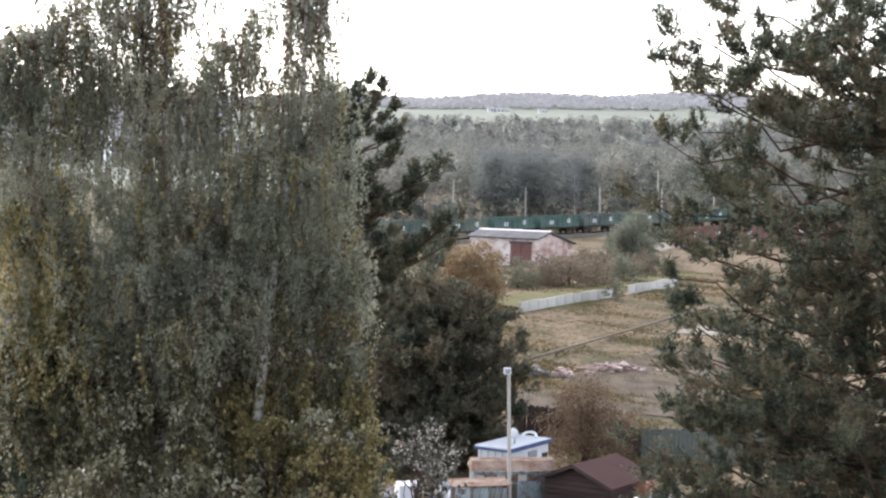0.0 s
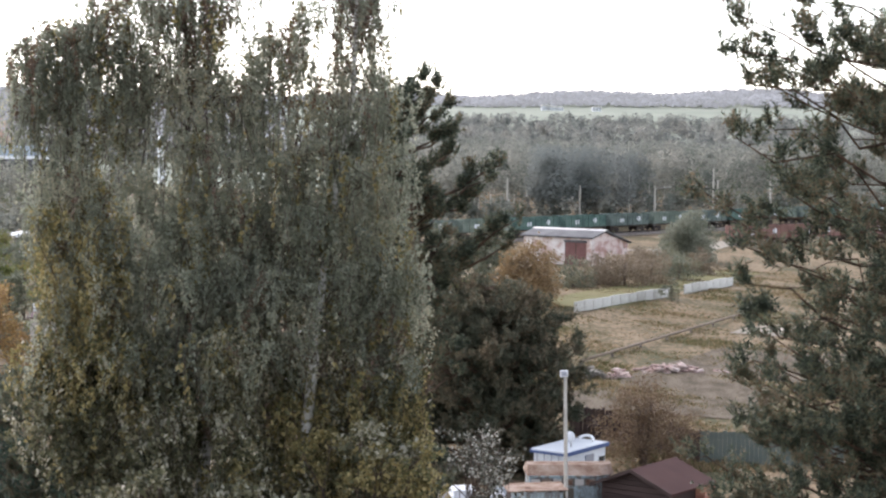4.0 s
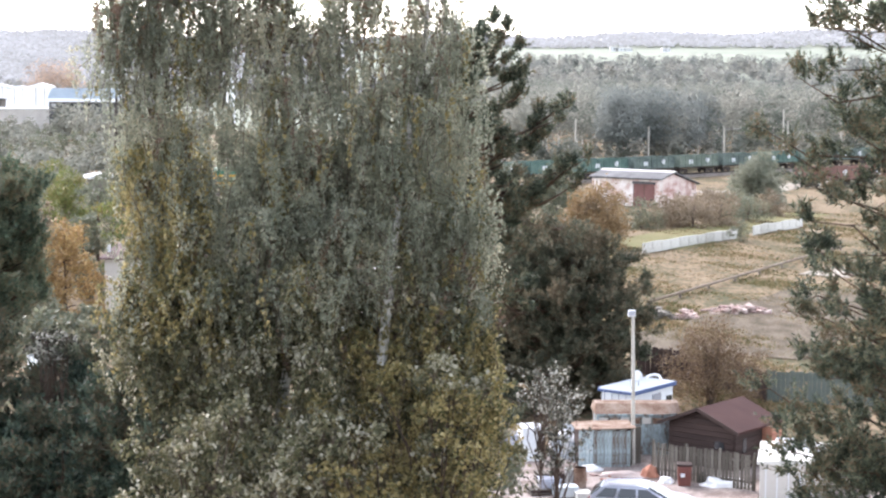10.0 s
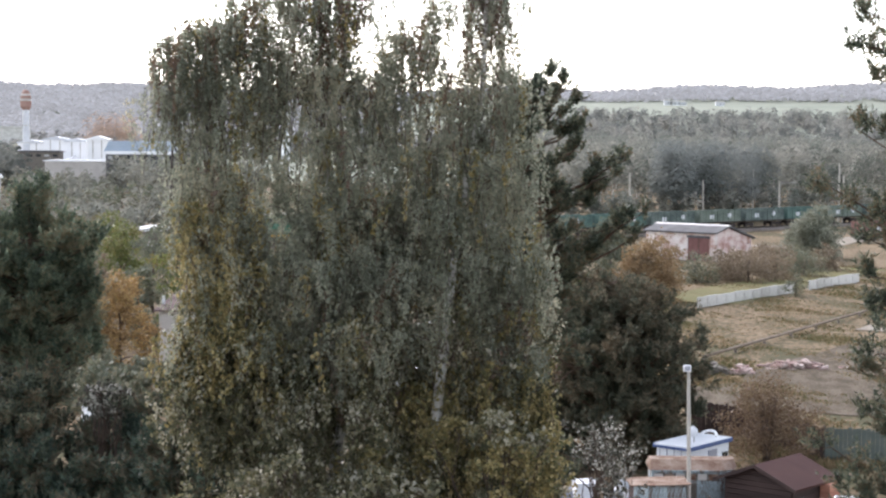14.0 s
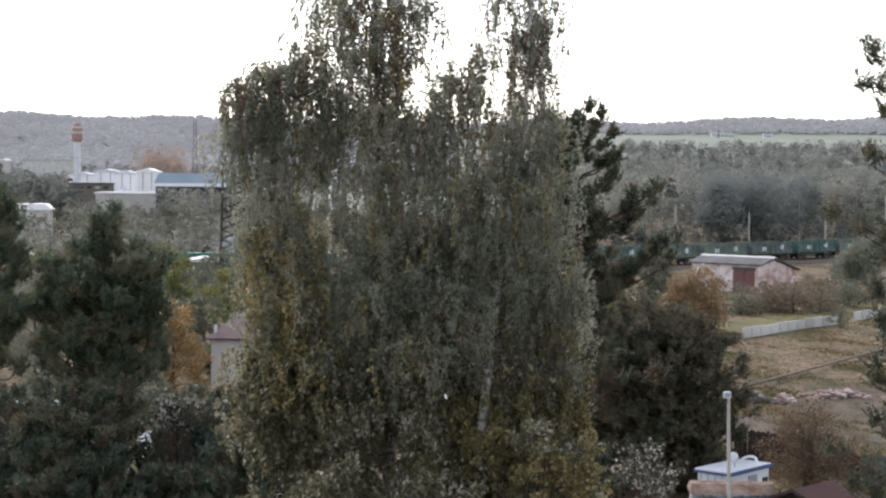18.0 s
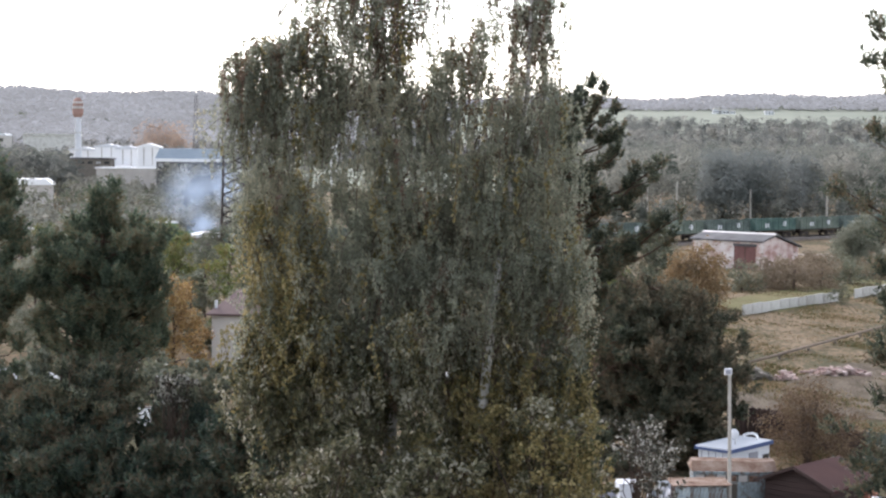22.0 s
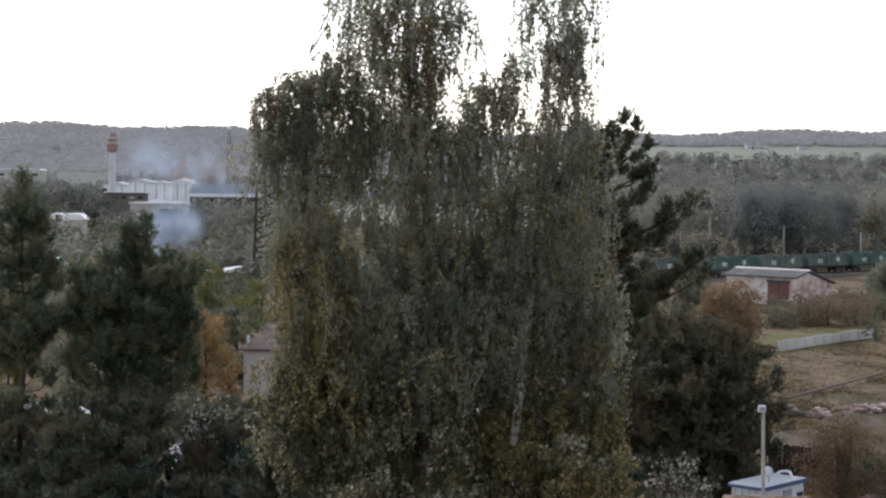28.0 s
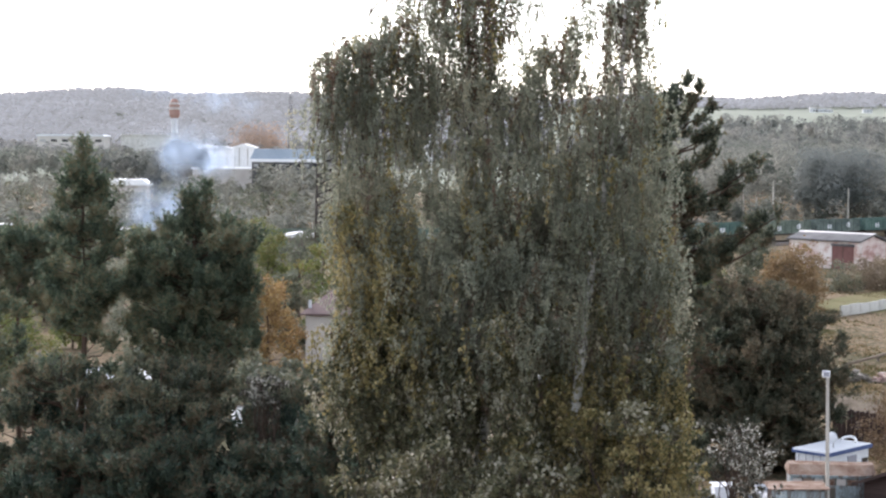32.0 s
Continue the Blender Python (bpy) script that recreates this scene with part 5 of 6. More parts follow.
for i, (u, w, h) in enumerate((((26.85, 211.47), 3.6, 2.7), ((30.3, 214.83), 3.8, 2.9), ((33.41, 213.14), 4.0, 3.2), ((37.33, 216.55), 4.0, 3.2), ((42.07, 223.72), 3.8, 2.8), ((46.8, 233.37), 3.4, 2.4), ((39.09, 235.4), 4.0, 2.8), ((33.86, 227.48), 3.6, 2.4), ((43.53, 239.56), 3.6, 2.4))):
    shrub("briar_bush", u, w, h, 3600, 0.26, RUST_LEAF if i % 4 else DULL_LEAF, 30 + i, "brownish overgrown briar bush before the brick shed", "bush", 4, -0.3, group="briars before the shed")
for i, (u, v, w, h) in enumerate(((-300, 330, 5, 9), (-225, 300, 5, 10), (-130, 290, 5, 9), (-60, 300, 5, 9), (20, 290, 4.5, 8), (60, 300, 4, 8), (120, 280, 4, 7), (210, 300, 5, 9), (270, 310, 5, 9), (400, 330, 5, 9), (500, 330, 5, 9), (620, 350, 5, 9), (-420, 300, 5, 10), (-190, 240, 5, 6), (-260, 235, 5, 6), (-340, 225, 6, 7))):
    y = 17 * 3200 / (v - 131)
    shrub("trackside_tree", ((u - 700) / 3200 * y, y), w, h, 1300, 0.45, DULL_LEAF, 60 + i, "dull green tree by the railway", group="trees by the line")


def facing(rng, at, out, size, aspect=0.8):
    """Corners of leaf sprays at the points, lying roughly across the given outward directions."""
    n = len(at)
    w = out * 0.5 + (0, 0, 0.6) + rng.normal(size=(n, 3)) * 0.28
    a = np.cross(w, unit(rng, n))
    a /= np.linalg.norm(a, axis=1)[:, None] + 1e-6
    b = np.cross(w, a)
    b /= np.linalg.norm(b, axis=1)[:, None] + 1e-6
    s = (size * rng.uniform(0.6, 1.35, n))[:, None] * 0.5
    return np.stack([at - a * s, at + b * s * aspect, at + a * s, at - b * s * aspect], 1)


def woods(name, label, place, n, seed, size, count, leaf, tall, even=0.84, firs=0.12):
    """Distant woods: many trees, each a stem and a crown of rounded bosses covered in leaf sprays that face outwards."""
    rng = np.random.default_rng(seed)
    quads, stems = [], []
    for i in range(n):
        x, y = place(rng)
        h = tall * rng.uniform(even, 1.05)
        z = ground_z(x, y)
        fir = rng.uniform() < firs
        k = 7
        boss = unit(rng, k) * rng.uniform(0.3, 0.7, k)[:, None]
        boss[0] = (0, 0, 0.72)
        r = h * (0.13 if fir else rng.uniform(0.2, 0.27))
        if fir:
            boss[:, :2] *= np.clip(0.75 - 0.75 * boss[:, 2:3], 0.1, 1.4)
        c = np.array((x, y, z + h * 0.53)) + boss * (r, r, h * 0.42)
        who = rng.integers(0, k, count)
        out = unit(rng, count)
        out[:, 2] = np.where(out[:, 2] < -0.3, -out[:, 2], out[:, 2])
        rr = np.full(k, r * 0.72) if not fir else r * np.clip(0.75 - 0.6 * boss[:, 2], 0.16, 1.2)
        rad = rr[who][:, None] * rng.uniform(0.86, 1.06, (count, 1))
        quads.append(facing(rng, c[who] + out * rad * (1, 1, 0.9), out, size))
        if i % 8 == 0:
            stems.append([((x, y, z), 0.2), ((x, y, z + h * 0.7), 0.06)])
    t = thing(name, (0, 0, 0), 0, label, "wood", kind="stuff")
    tagged(cloud("crowns", np.concatenate(quads), 4, leaf, t), kind="stuff")
    tagged(part("stems", tube(stems, 4), BIRCH_BARK, t), kind="stuff")


def clear_of(rng, low, high, y0, y1, x0, x1, power=1.0):
    """A place between two lines of sight and two distances, outside the open ground x0 to x1."""
    while True:
        y = y0 + (y1 - y0) * rng.uniform() ** power
        k = rng.uniform(low, high)
        if not x0 < k < x1 or y < 0.7 * y1 - 40:
            return k * y, y


def mid_place(rng):
    while True:
        x, y, h = track_point(rng.uniform(-330, 40))
        d = 20 + 330 * rng.uniform()
        x, y = x - math.sin(h) * d, y + math.cos(h) * d
        if x > 0.03 * y:
            return x, y


def fir_place(rng):
    while True:
        x, y = mid_place(rng)
        if 1040 < 700 + 3200 * x / y < 1230 and y < 420:
            return x, y


# Hill wood greyed and lightened, its haze put into the leaf colour.
HILLWOOD_LEAF = leaf_material("hazed_hill_leaf", [(0.159, 0.167, 0.159), (0.227, 0.23, 0.214), (0.302, 0.292, 0.265)], rough=1.0, spec=0.0, through=0.5, scale=0.05, piece=0.02, spread=1.9)
WORKS_LEAF = leaf_material("works_tree_leaf", [(0.115, 0.125, 0.115), (0.155, 0.163, 0.147), (0.195, 0.195, 0.175)], rough=0.9, spec=0.1, through=0.4, scale=0.06, piece=0.1)
# Needles lightened towards blue: haze put into the fir colour.
FIR_LEAF = leaf_material("hazed_fir_needle", [(0.15, 0.168, 0.16), (0.2, 0.215, 0.203), (0.25, 0.26, 0.245)], rough=0.95, spec=0.03, through=0.4, scale=0.06, piece=0.08)
woods("mixed_wood", "mixed autumn wood behind the railway", mid_place, 680, 5, 0.6, 540, WOODS_LEAF, 17.5)
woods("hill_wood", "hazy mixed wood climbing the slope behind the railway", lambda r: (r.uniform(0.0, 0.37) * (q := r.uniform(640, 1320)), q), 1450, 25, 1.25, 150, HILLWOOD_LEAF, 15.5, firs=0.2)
woods("wood_edge", "low bushes along the edge of the wood", lambda r: (lambda q, d: (q[0] - math.sin(q[2]) * d, q[1] + math.cos(q[2]) * d))(track_point(r.uniform(-300, 30)), r.uniform(14, 40)), 220, 15, 0.8, 100, WOODS_LEAF, 7)
woods("left_wood", "dark mixed wood beside the works", lambda r: (-0.292 * (q := r.uniform(600, 730)) + r.uniform(-60, 22), q), 100, 6, 1.3, 130, WOODS_LEAF, 15)
woods("valley_scrub", "dull scrub between the line and the works", lambda r: clear_of(r, -0.4, -0.12, 262, 592, -0.3, -0.25, 1.3), 610, 8, 0.75, 75, SCRUB_LEAF, 6.5)
woods("works_belt", "belt of dull trees before the works", lambda r: clear_of(r, -0.31, -0.12, 440, 535, -0.256, -0.212), 165, 9, 0.95, 130, SCRUB_LEAF, 11.2, 0.72)
woods("works_scrub", "low dull scrub below the works", lambda r: (r.uniform(-0.258, -0.21) * (q := r.uniform(420, 510)), q), 55, 29, 0.8, 110, SCRUB_LEAF, 8.4, 0.6)
woods("autumn_copse", "rust-coloured autumn trees on the far hillside", lambda r: ((r.uniform(-12, 78) - 700) / 3200 * (q := r.uniform(880, 960)), q), 40, 18, 0.9, 260, FAR_RUST, 28, 0.7)
woods("fir_stand", "dark fir stand at the edge of the wood", fir_place, 100, 16, 0.5, 620, FIR_LEAF, 17)
woods("works_wood", "dark mixed trees standing before the works", lambda r: ((r.uniform(-300, -112) - 700) / 3200 * (q := r.uniform(450, 500)), q), 64, 19, 0.8, 260, WORKS_LEAF, 15.5, 0.74, 0.5)
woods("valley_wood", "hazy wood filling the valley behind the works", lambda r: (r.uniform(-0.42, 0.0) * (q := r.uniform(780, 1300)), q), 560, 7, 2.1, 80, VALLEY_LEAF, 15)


def ridge(name, label, y0, y1, leaf, n, tall, x0, x1, size, seed):
    """Woods over a far hillside."""
    rng = np.random.default_rng(seed)
    q = []
    for i in range(n):
        y = rng.uniform(y0, y1)
        x = rng.uniform(x0, x1) * y
        k = rng.uniform(0.6, 1.25)
        out = unit(rng, 14)
        out[:, 2] = np.abs(out[:, 2])
        c = np.array((x, y, ground_z(x, y) + tall * 0.3 * k)) + out * (tall * 0.6 * k, tall * 0.6 * k, tall * 0.65 * k)
        q.append(facing(rng, c, out, size))
    return tagged(cloud(name, np.concatenate(q), 4, leaf), label, "hill", kind="structure")


# Distance haze put into pale colours and a faint emission without a source.
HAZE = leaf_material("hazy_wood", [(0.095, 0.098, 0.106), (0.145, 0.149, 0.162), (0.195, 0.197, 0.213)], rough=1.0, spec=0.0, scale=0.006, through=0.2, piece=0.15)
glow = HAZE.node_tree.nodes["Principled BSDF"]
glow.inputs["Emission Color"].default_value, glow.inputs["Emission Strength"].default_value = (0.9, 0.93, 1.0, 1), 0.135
# Lower slope: the same haze in colour, with a weaker emission.
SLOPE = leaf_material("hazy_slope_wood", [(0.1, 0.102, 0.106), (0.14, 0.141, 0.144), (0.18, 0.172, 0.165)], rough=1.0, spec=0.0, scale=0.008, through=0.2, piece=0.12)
slope_glow = SLOPE.node_tree.nodes["Principled BSDF"]
slope_glow.inputs["Emission Color"].default_value, slope_glow.inputs["Emission Strength"].default_value = (0.92, 0.94, 1.0, 1), 0.1
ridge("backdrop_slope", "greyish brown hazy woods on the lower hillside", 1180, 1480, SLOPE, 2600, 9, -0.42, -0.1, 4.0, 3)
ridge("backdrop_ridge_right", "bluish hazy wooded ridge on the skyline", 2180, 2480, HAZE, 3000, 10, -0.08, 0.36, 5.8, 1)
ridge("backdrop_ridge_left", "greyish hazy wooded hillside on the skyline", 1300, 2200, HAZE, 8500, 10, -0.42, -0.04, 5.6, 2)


def weeping_birch():
    """The big birch: pale stems, arching limbs, and domes of hanging strands with small leaves, thinning out at the top."""
    rng = np.random.default_rng(21)
    y0 = 29.0
    base = (-1.82, y0)
    t = thing("birch_tree", (*base, 0), 0, "tall weeping birch with grey-green leaves turning yellow", "tree")
    lobes = [  # x, z, half width, half height, domes
        (0.72, 17.5, 0.2, 0.3, 3), (0.85, 16.6, 0.18, 0.3, 3), (0.75, 15.8, 0.2, 0.3, 3), (0.95, 15.0, 0.2, 0.3, 3), (0.42, 15.2, 0.3, 0.33, 6), (0.62, 14.2, 0.3, 0.33, 6), (0.78, 13.5, 0.28, 0.33, 6), (0.95, 12.9, 0.25, 0.33, 5),
        (0.49, 13.23, 0.47, 0.37, 12), (0.21, 12.29, 0.66, 0.37, 14), (0.77, 12.20, 0.42, 0.37, 10), (0.49, 11.45, 0.66, 0.37, 12), (-4.19, 13.23, 0.37, 0.37, 8), (-4.25, 15.05, 0.24, 0.35, 8), (-4.27, 14.35, 0.26, 0.35, 9), (-4.22, 13.65, 0.3, 0.35, 9), (-4.45, 13.75, 0.16, 0.3, 4), (-4.29, 12.29, 0.56, 0.37, 9),
        (-3.21, 18.28, 0.30, 0.28, 6), (-3.30, 17.49, 0.34, 0.28, 7), (-2.70, 17.81, 0.21, 0.23, 4), (-4.94, 17.30, 0.13, 0.19, 3), (0.3, 16.2, 0.25, 0.3, 3), (0.35, 14.7, 0.37, 0.33, 8),
        (-3.35, 20.06, 0.37, 0.47, 8), (-2.60, 20.25, 0.56, 0.56, 13), (-1.85, 20.06, 0.42, 0.47, 9), (-2.98, 19.41, 0.47, 0.37, 9), (-2.23, 19.31, 0.56, 0.37, 11), (-1.62, 19.50, 0.21, 0.28, 4), (-3.54, 18.75, 0.37, 0.33, 8), (-2.88, 18.66, 0.51, 0.37, 12),
        (-2.23, 18.56, 0.42, 0.42, 9), (-4.61, 18.28, 0.33, 0.19, 8), (-4.29, 18.52, 0.33, 0.19, 8), (-3.96, 18.28, 0.42, 0.33, 10), (-4.47, 17.81, 0.42, 0.33, 10), (-3.87, 18.70, 0.23, 0.23, 4), (-3.73, 17.67, 0.51, 0.33, 11), (-3.12, 17.81, 0.28, 0.28, 5),
        (-2.23, 17.77, 0.51, 0.33, 12), (-1.67, 17.67, 0.37, 0.23, 9), (0.21, 20.06, 0.37, 0.47, 7), (-0.31, 19.78, 0.28, 0.37, 5), (0.39, 19.41, 0.21, 0.33, 4), (-0.07, 19.12, 0.33, 0.33, 6), (-0.50, 18.80, 0.23, 0.23, 4), (0.21, 18.66, 0.28, 0.28, 5),
        (-1.10, 18.47, 0.33, 0.23, 6), (-1.34, 18.14, 0.28, 0.23, 5), (-0.73, 18.14, 0.33, 0.28, 5), (-0.17, 18.00, 0.42, 0.28, 6), (0.39, 17.91, 0.23, 0.23, 5), (-1.29, 17.49, 0.51, 0.33, 8), (-0.54, 17.35, 0.51, 0.33, 7), (0.11, 17.35, 0.42, 0.33, 7),
        (0.58, 17.44, 0.19, 0.23, 3), (-4.47, 17.16, 0.47, 0.28, 6), (-3.82, 16.88, 0.47, 0.33, 7), (-2.41, 16.97, 0.56, 0.33, 10), (-1.67, 16.69, 0.66, 0.37, 13), (-0.73, 16.60, 0.66, 0.37, 14), (0.11, 16.50, 0.47, 0.37, 10), (-2.60, 16.22, 0.56, 0.37, 11),
        (-3.54, 16.13, 0.47, 0.33, 9), (-4.29, 16.22, 0.37, 0.28, 7), (-4.33, 15.66, 0.37, 0.33, 9), (-3.82, 15.47, 0.56, 0.37, 15), (-2.88, 15.47, 0.66, 0.42, 20), (-1.85, 15.66, 0.75, 0.42, 26), (-0.82, 15.66, 0.75, 0.42, 26), (0.11, 15.66, 0.47, 0.42, 14),
        (-4.01, 14.68, 0.42, 0.37, 12), (-3.54, 14.54, 0.75, 0.42, 24), (-2.41, 14.63, 0.84, 0.42, 30), (-1.29, 14.73, 0.84, 0.42, 30), (-0.26, 14.73, 0.75, 0.42, 22), (-3.87, 13.88, 0.51, 0.37, 14), (-3.07, 13.70, 0.84, 0.42, 28), (-1.85, 13.70, 0.84, 0.42, 28),
        (-0.73, 13.79, 0.75, 0.42, 22), (0.21, 14.07, 0.47, 0.37, 10), (-3.73, 12.85, 0.75, 0.37, 18), (-2.41, 12.76, 0.84, 0.42, 24), (-1.10, 12.76, 0.84, 0.42, 22), (0.02, 12.95, 0.56, 0.37, 10), (-2.98, 11.92, 0.94, 0.37, 18), (-1.48, 11.82, 0.94, 0.37, 18),
        (-0.26, 12.01, 0.66, 0.37, 10), (-3.35, 10.98, 0.94, 0.42, 16), (-2.04, 10.89, 1.03, 0.42, 18), (-0.73, 11.08, 0.94, 0.42, 14), (-2.60, 10.05, 1.12, 0.42, 14), (-1.10, 10.05, 1.12, 0.42, 14)]
    stems = [limb(rng, (0, 0, 0), (dx, dy, z), 0.2, 0.025, 10, 0, 0.015) for dx, dy, z in ((-2.5 - base[0], 0.2, 20.3), (0.2 - base[0], -0.2, 19.9), (-0.91 - base[0], 0.6, 16.6), (-4.18 - base[0], 0.3, 16.3))]
    part("trunk", tube(stems, 9), BIRCH_BARK, t, "white birch bark stems", True)
    green, olive, gold, russet, twigs = [], [], [], [], []
    m = 84
    for x, z, rx, rz, n in lobes:
        n = max(3, n)
        thin = z > 14.3
        c = np.array((x - base[0], 0, z))
        near = min(stems, key=lambda s: abs(np.interp(z, [p[2] for p, _ in s], [p[0] for p, _ in s]) - c[0]))
        zr = max(2.0, z - 0.9)
        root = np.array([np.interp(zr, [p[2] for p, _ in near], [p[i] for p, _ in near]) for i in (0, 1)] + [zr])
        tops = c + in_ball(rng, n, 0.3) * (rx, rx * 1.1 + 0.2, rz * 0.9) * rng.uniform(0.75, 1.4, (n, 1)) + (0, 0, rz * 0.35)
        for e in tops[:: 2 if z > 15 else 4]:
            twigs.append(limb(rng, root, e, 0.011, 0.004, 5, 0.3))
        for e in tops:
            # tassels: tight hanging bunches of leaves, each tapering to its tip
            k = int(rng.integers(4, 7) if z > 15.2 else rng.integers(5, 8) if thin else rng.integers(7, 10))
            turn = rng.uniform(0, 6.28, k)
            out = rng.uniform(0.04, 0.44 if thin else 0.55, k)
            L = rng.uniform(0.45, 1.15, k) * (rng.uniform(1.0, 2.1) if z > 16.3 else rng.uniform(0.6, 1.3) if thin else rng.uniform(0.6, 1.35))
            g = np.sort(rng.uniform(0, 1, (k, m)), 1)
            rise = np.minimum(g * 3.0, 1.0)
            q = np.empty((k, m, 3))
            wob = rng.normal(size=(k, 2)) * 0.06
            q[..., 0] = e[0] + np.cos(turn)[:, None] * out[:, None] * np.sin(rise * 1.57) + wob[:, None, 0] * np.sin(g * 5)
            q[..., 1] = e[1] + np.sin(turn)[:, None] * out[:, None] * np.sin(rise * 1.57) + wob[:, None, 1] * np.sin(g * 5)
            q[..., 2] = e[2] + 0.12 * np.sin(rise * 2.6) - np.maximum(g - 0.18, 0) * L[:, None]
            q += rng.normal(size=(k, m, 3)) * ((0.03 if z > 16.3 else 0.045 if thin else 0.05) * (1.25 - 0.8 * g))[..., None]
            for i in range(0, k, 3):
                twigs.append([(tuple(q[i, j]), 0.005) for j in (0, m // 3, m - 1)])
            X, Z = e[0] + base[0], e[2]
            west = X < -3.2 and 13.2 < Z < 15.9
            east = X > -0.95 and Z < 13.5
            odds = 0.62 if west else 0.72 if east else 0.1 if Z < 14.2 else 0.05
            odds = 0.75 if rng.uniform() < odds else 0.04
            for row in q:
                f = rng.uniform()
                # More reddish strands near the top: the backlit fringe put into leaf colour.
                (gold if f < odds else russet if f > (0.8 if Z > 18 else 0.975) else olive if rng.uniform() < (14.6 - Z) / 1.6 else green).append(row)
    # Openings placed to fit the camera's view; leaves inside them are thinned.
    sight_gaps = [(x - base[0], z, w, h) for x, z, w, h in ((-2.88, 17.30, 0.12, 0.37), (-3.54, 16.46, 0.22, 0.19), (-2.70, 16.46, 0.19, 0.22), (-0.59, 17.23, 0.17, 0.21), (-1.68, 18.28, 0.17, 0.54), (0.25, 18.14, 0.13, 0.28), (-0.31, 13.65, 0.56, 0.24), (-2.23, 16.60, 0.09, 0.22))]

    def crown(name, rows, leaf, label, size=0.058, share=1.0):
        p = np.concatenate(rows)
        p = p[rng.uniform(size=len(p)) < share]
        for x, z, w, h in sight_gaps:
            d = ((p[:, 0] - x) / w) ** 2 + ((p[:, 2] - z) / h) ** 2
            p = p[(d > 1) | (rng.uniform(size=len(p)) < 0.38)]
        tagged(cloud(name, leaves(rng, p, size, 1.1, 0.55), 4, leaf, t, label), kind="stuff")

    part("branchwork", tube(twigs, 4), TWIG, t)
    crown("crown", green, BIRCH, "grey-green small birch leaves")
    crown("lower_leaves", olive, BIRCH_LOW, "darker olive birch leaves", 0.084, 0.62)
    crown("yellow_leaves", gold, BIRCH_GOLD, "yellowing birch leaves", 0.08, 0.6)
    crown("russet_leaves", russet, BIRCH_FRINGE, "reddish birch leaves imitating the backlit red fringe")


def noise_field(p):
    """A cheap smooth field of about -1 to 1."""
    x, y, z = p[:, 0], p[:, 1], p[:, 2]
    return (np.sin(x * 1.9 + 1.3 * np.sin(z * 1.1)) + np.sin(z * 1.7 + 1.7 * np.sin(x * 0.8 + y)) + np.sin(y * 2.3 + x * 1.1 + z * 0.6)) / 3


weeping_birch()

# pine behind the birch, with arms reaching out to its side
bx, by = 0.25, 37.0
pine("pine_tree", (bx, by, 0), 17.6, 31, "dark pine with upswept arms behind the birch",
     tips=[(x - bx, y - by, z) for x, y, z in ((1.0, 36.8, 17.9), (0.8, 36.6, 17.3), (1.25, 36.9, 17.5), (0.9, 36.5, 16.6), (0.7, 36.6, 16.0), (1.2, 36.5, 15.9), (1.0, 36.4, 15.2), (0.8, 36.5, 14.5), (1.78, 37, 18.15), (1.2, 37, 18.0), (1.98, 36.5, 17.75), (1.52, 37, 17.82), (2.08, 37, 17.3), (2.11, 36.5, 16.9), (1.89, 37.3, 16.57), (3.05, 36.5, 16.61), (2.77, 37, 16.44), (2.52, 36.6, 15.96), (2.31, 37, 16.2), (3.4, 36.5, 15.55), (3.07, 37, 15.34), (2.78, 37, 15.02), (2.35, 36.6, 14.72), (2.05, 36.4, 14.49), (1.71, 36.5, 15.65), (1.95, 36.3, 15.2), (1.48, 36.4, 14.74), (1.14, 36.5, 17.12), (1.36, 36.3, 16.22), (3.3, 37, 15.05), (1.83, 36.5, 14.16), (1.37, 36.5, 13.93), (1.5, 37, 18.3), (0.95, 37, 17.7), (2.77, 36.5, 16.31), (2.47, 36.8, 16.07), (2.18, 37.1, 15.83), (1.82, 36.5, 15.59), (1.46, 36.8, 15.35), (1.10, 37.1, 15.11), (2.89, 36.5, 15.29), (2.59, 36.8, 15.05), (2.24, 37.1, 14.87), (1.94, 36.5, 14.63), (1.58, 36.8, 14.46), (1.22, 37.1, 14.22), (0.86, 36.5, 14.04), (1.28, 36.8, 17.98), (1.58, 37.1, 17.86), (1.72, 36.5, 17.50), (1.89, 36.8, 17.23), (2.03, 37.1, 16.84), (1.56, 36.5, 16.49), (1.16, 36.8, 16.84), (0.92, 37.1, 16.25), (1.08, 36.5, 15.75), (0.68, 36.8, 15.41), (0.56, 37.1, 14.81), (0.68, 36.5, 14.46), (1.34, 36.8, 13.83), (0.98, 37.1, 13.60), (1.46, 36.5, 13.36), (0.74, 36.8, 13.26), (1.82, 37.1, 13.74), (1.16, 36.5, 13.02))],
     crown=(lambda z: 1.0 if z > 15 else 1.6, 9.0, 16.4), branches=56, dens=2.6, needle=NEEDLE, blade=0.017, reach=0.105, pad=0.05, per=20, shoots=(0.16, 0.32), brush=12, lean=(0.87 - 0.25, 0), thick=1.2, spread=0.24, loose=0.6, bend=0.1)
dx, dy = 7.49, 92.0
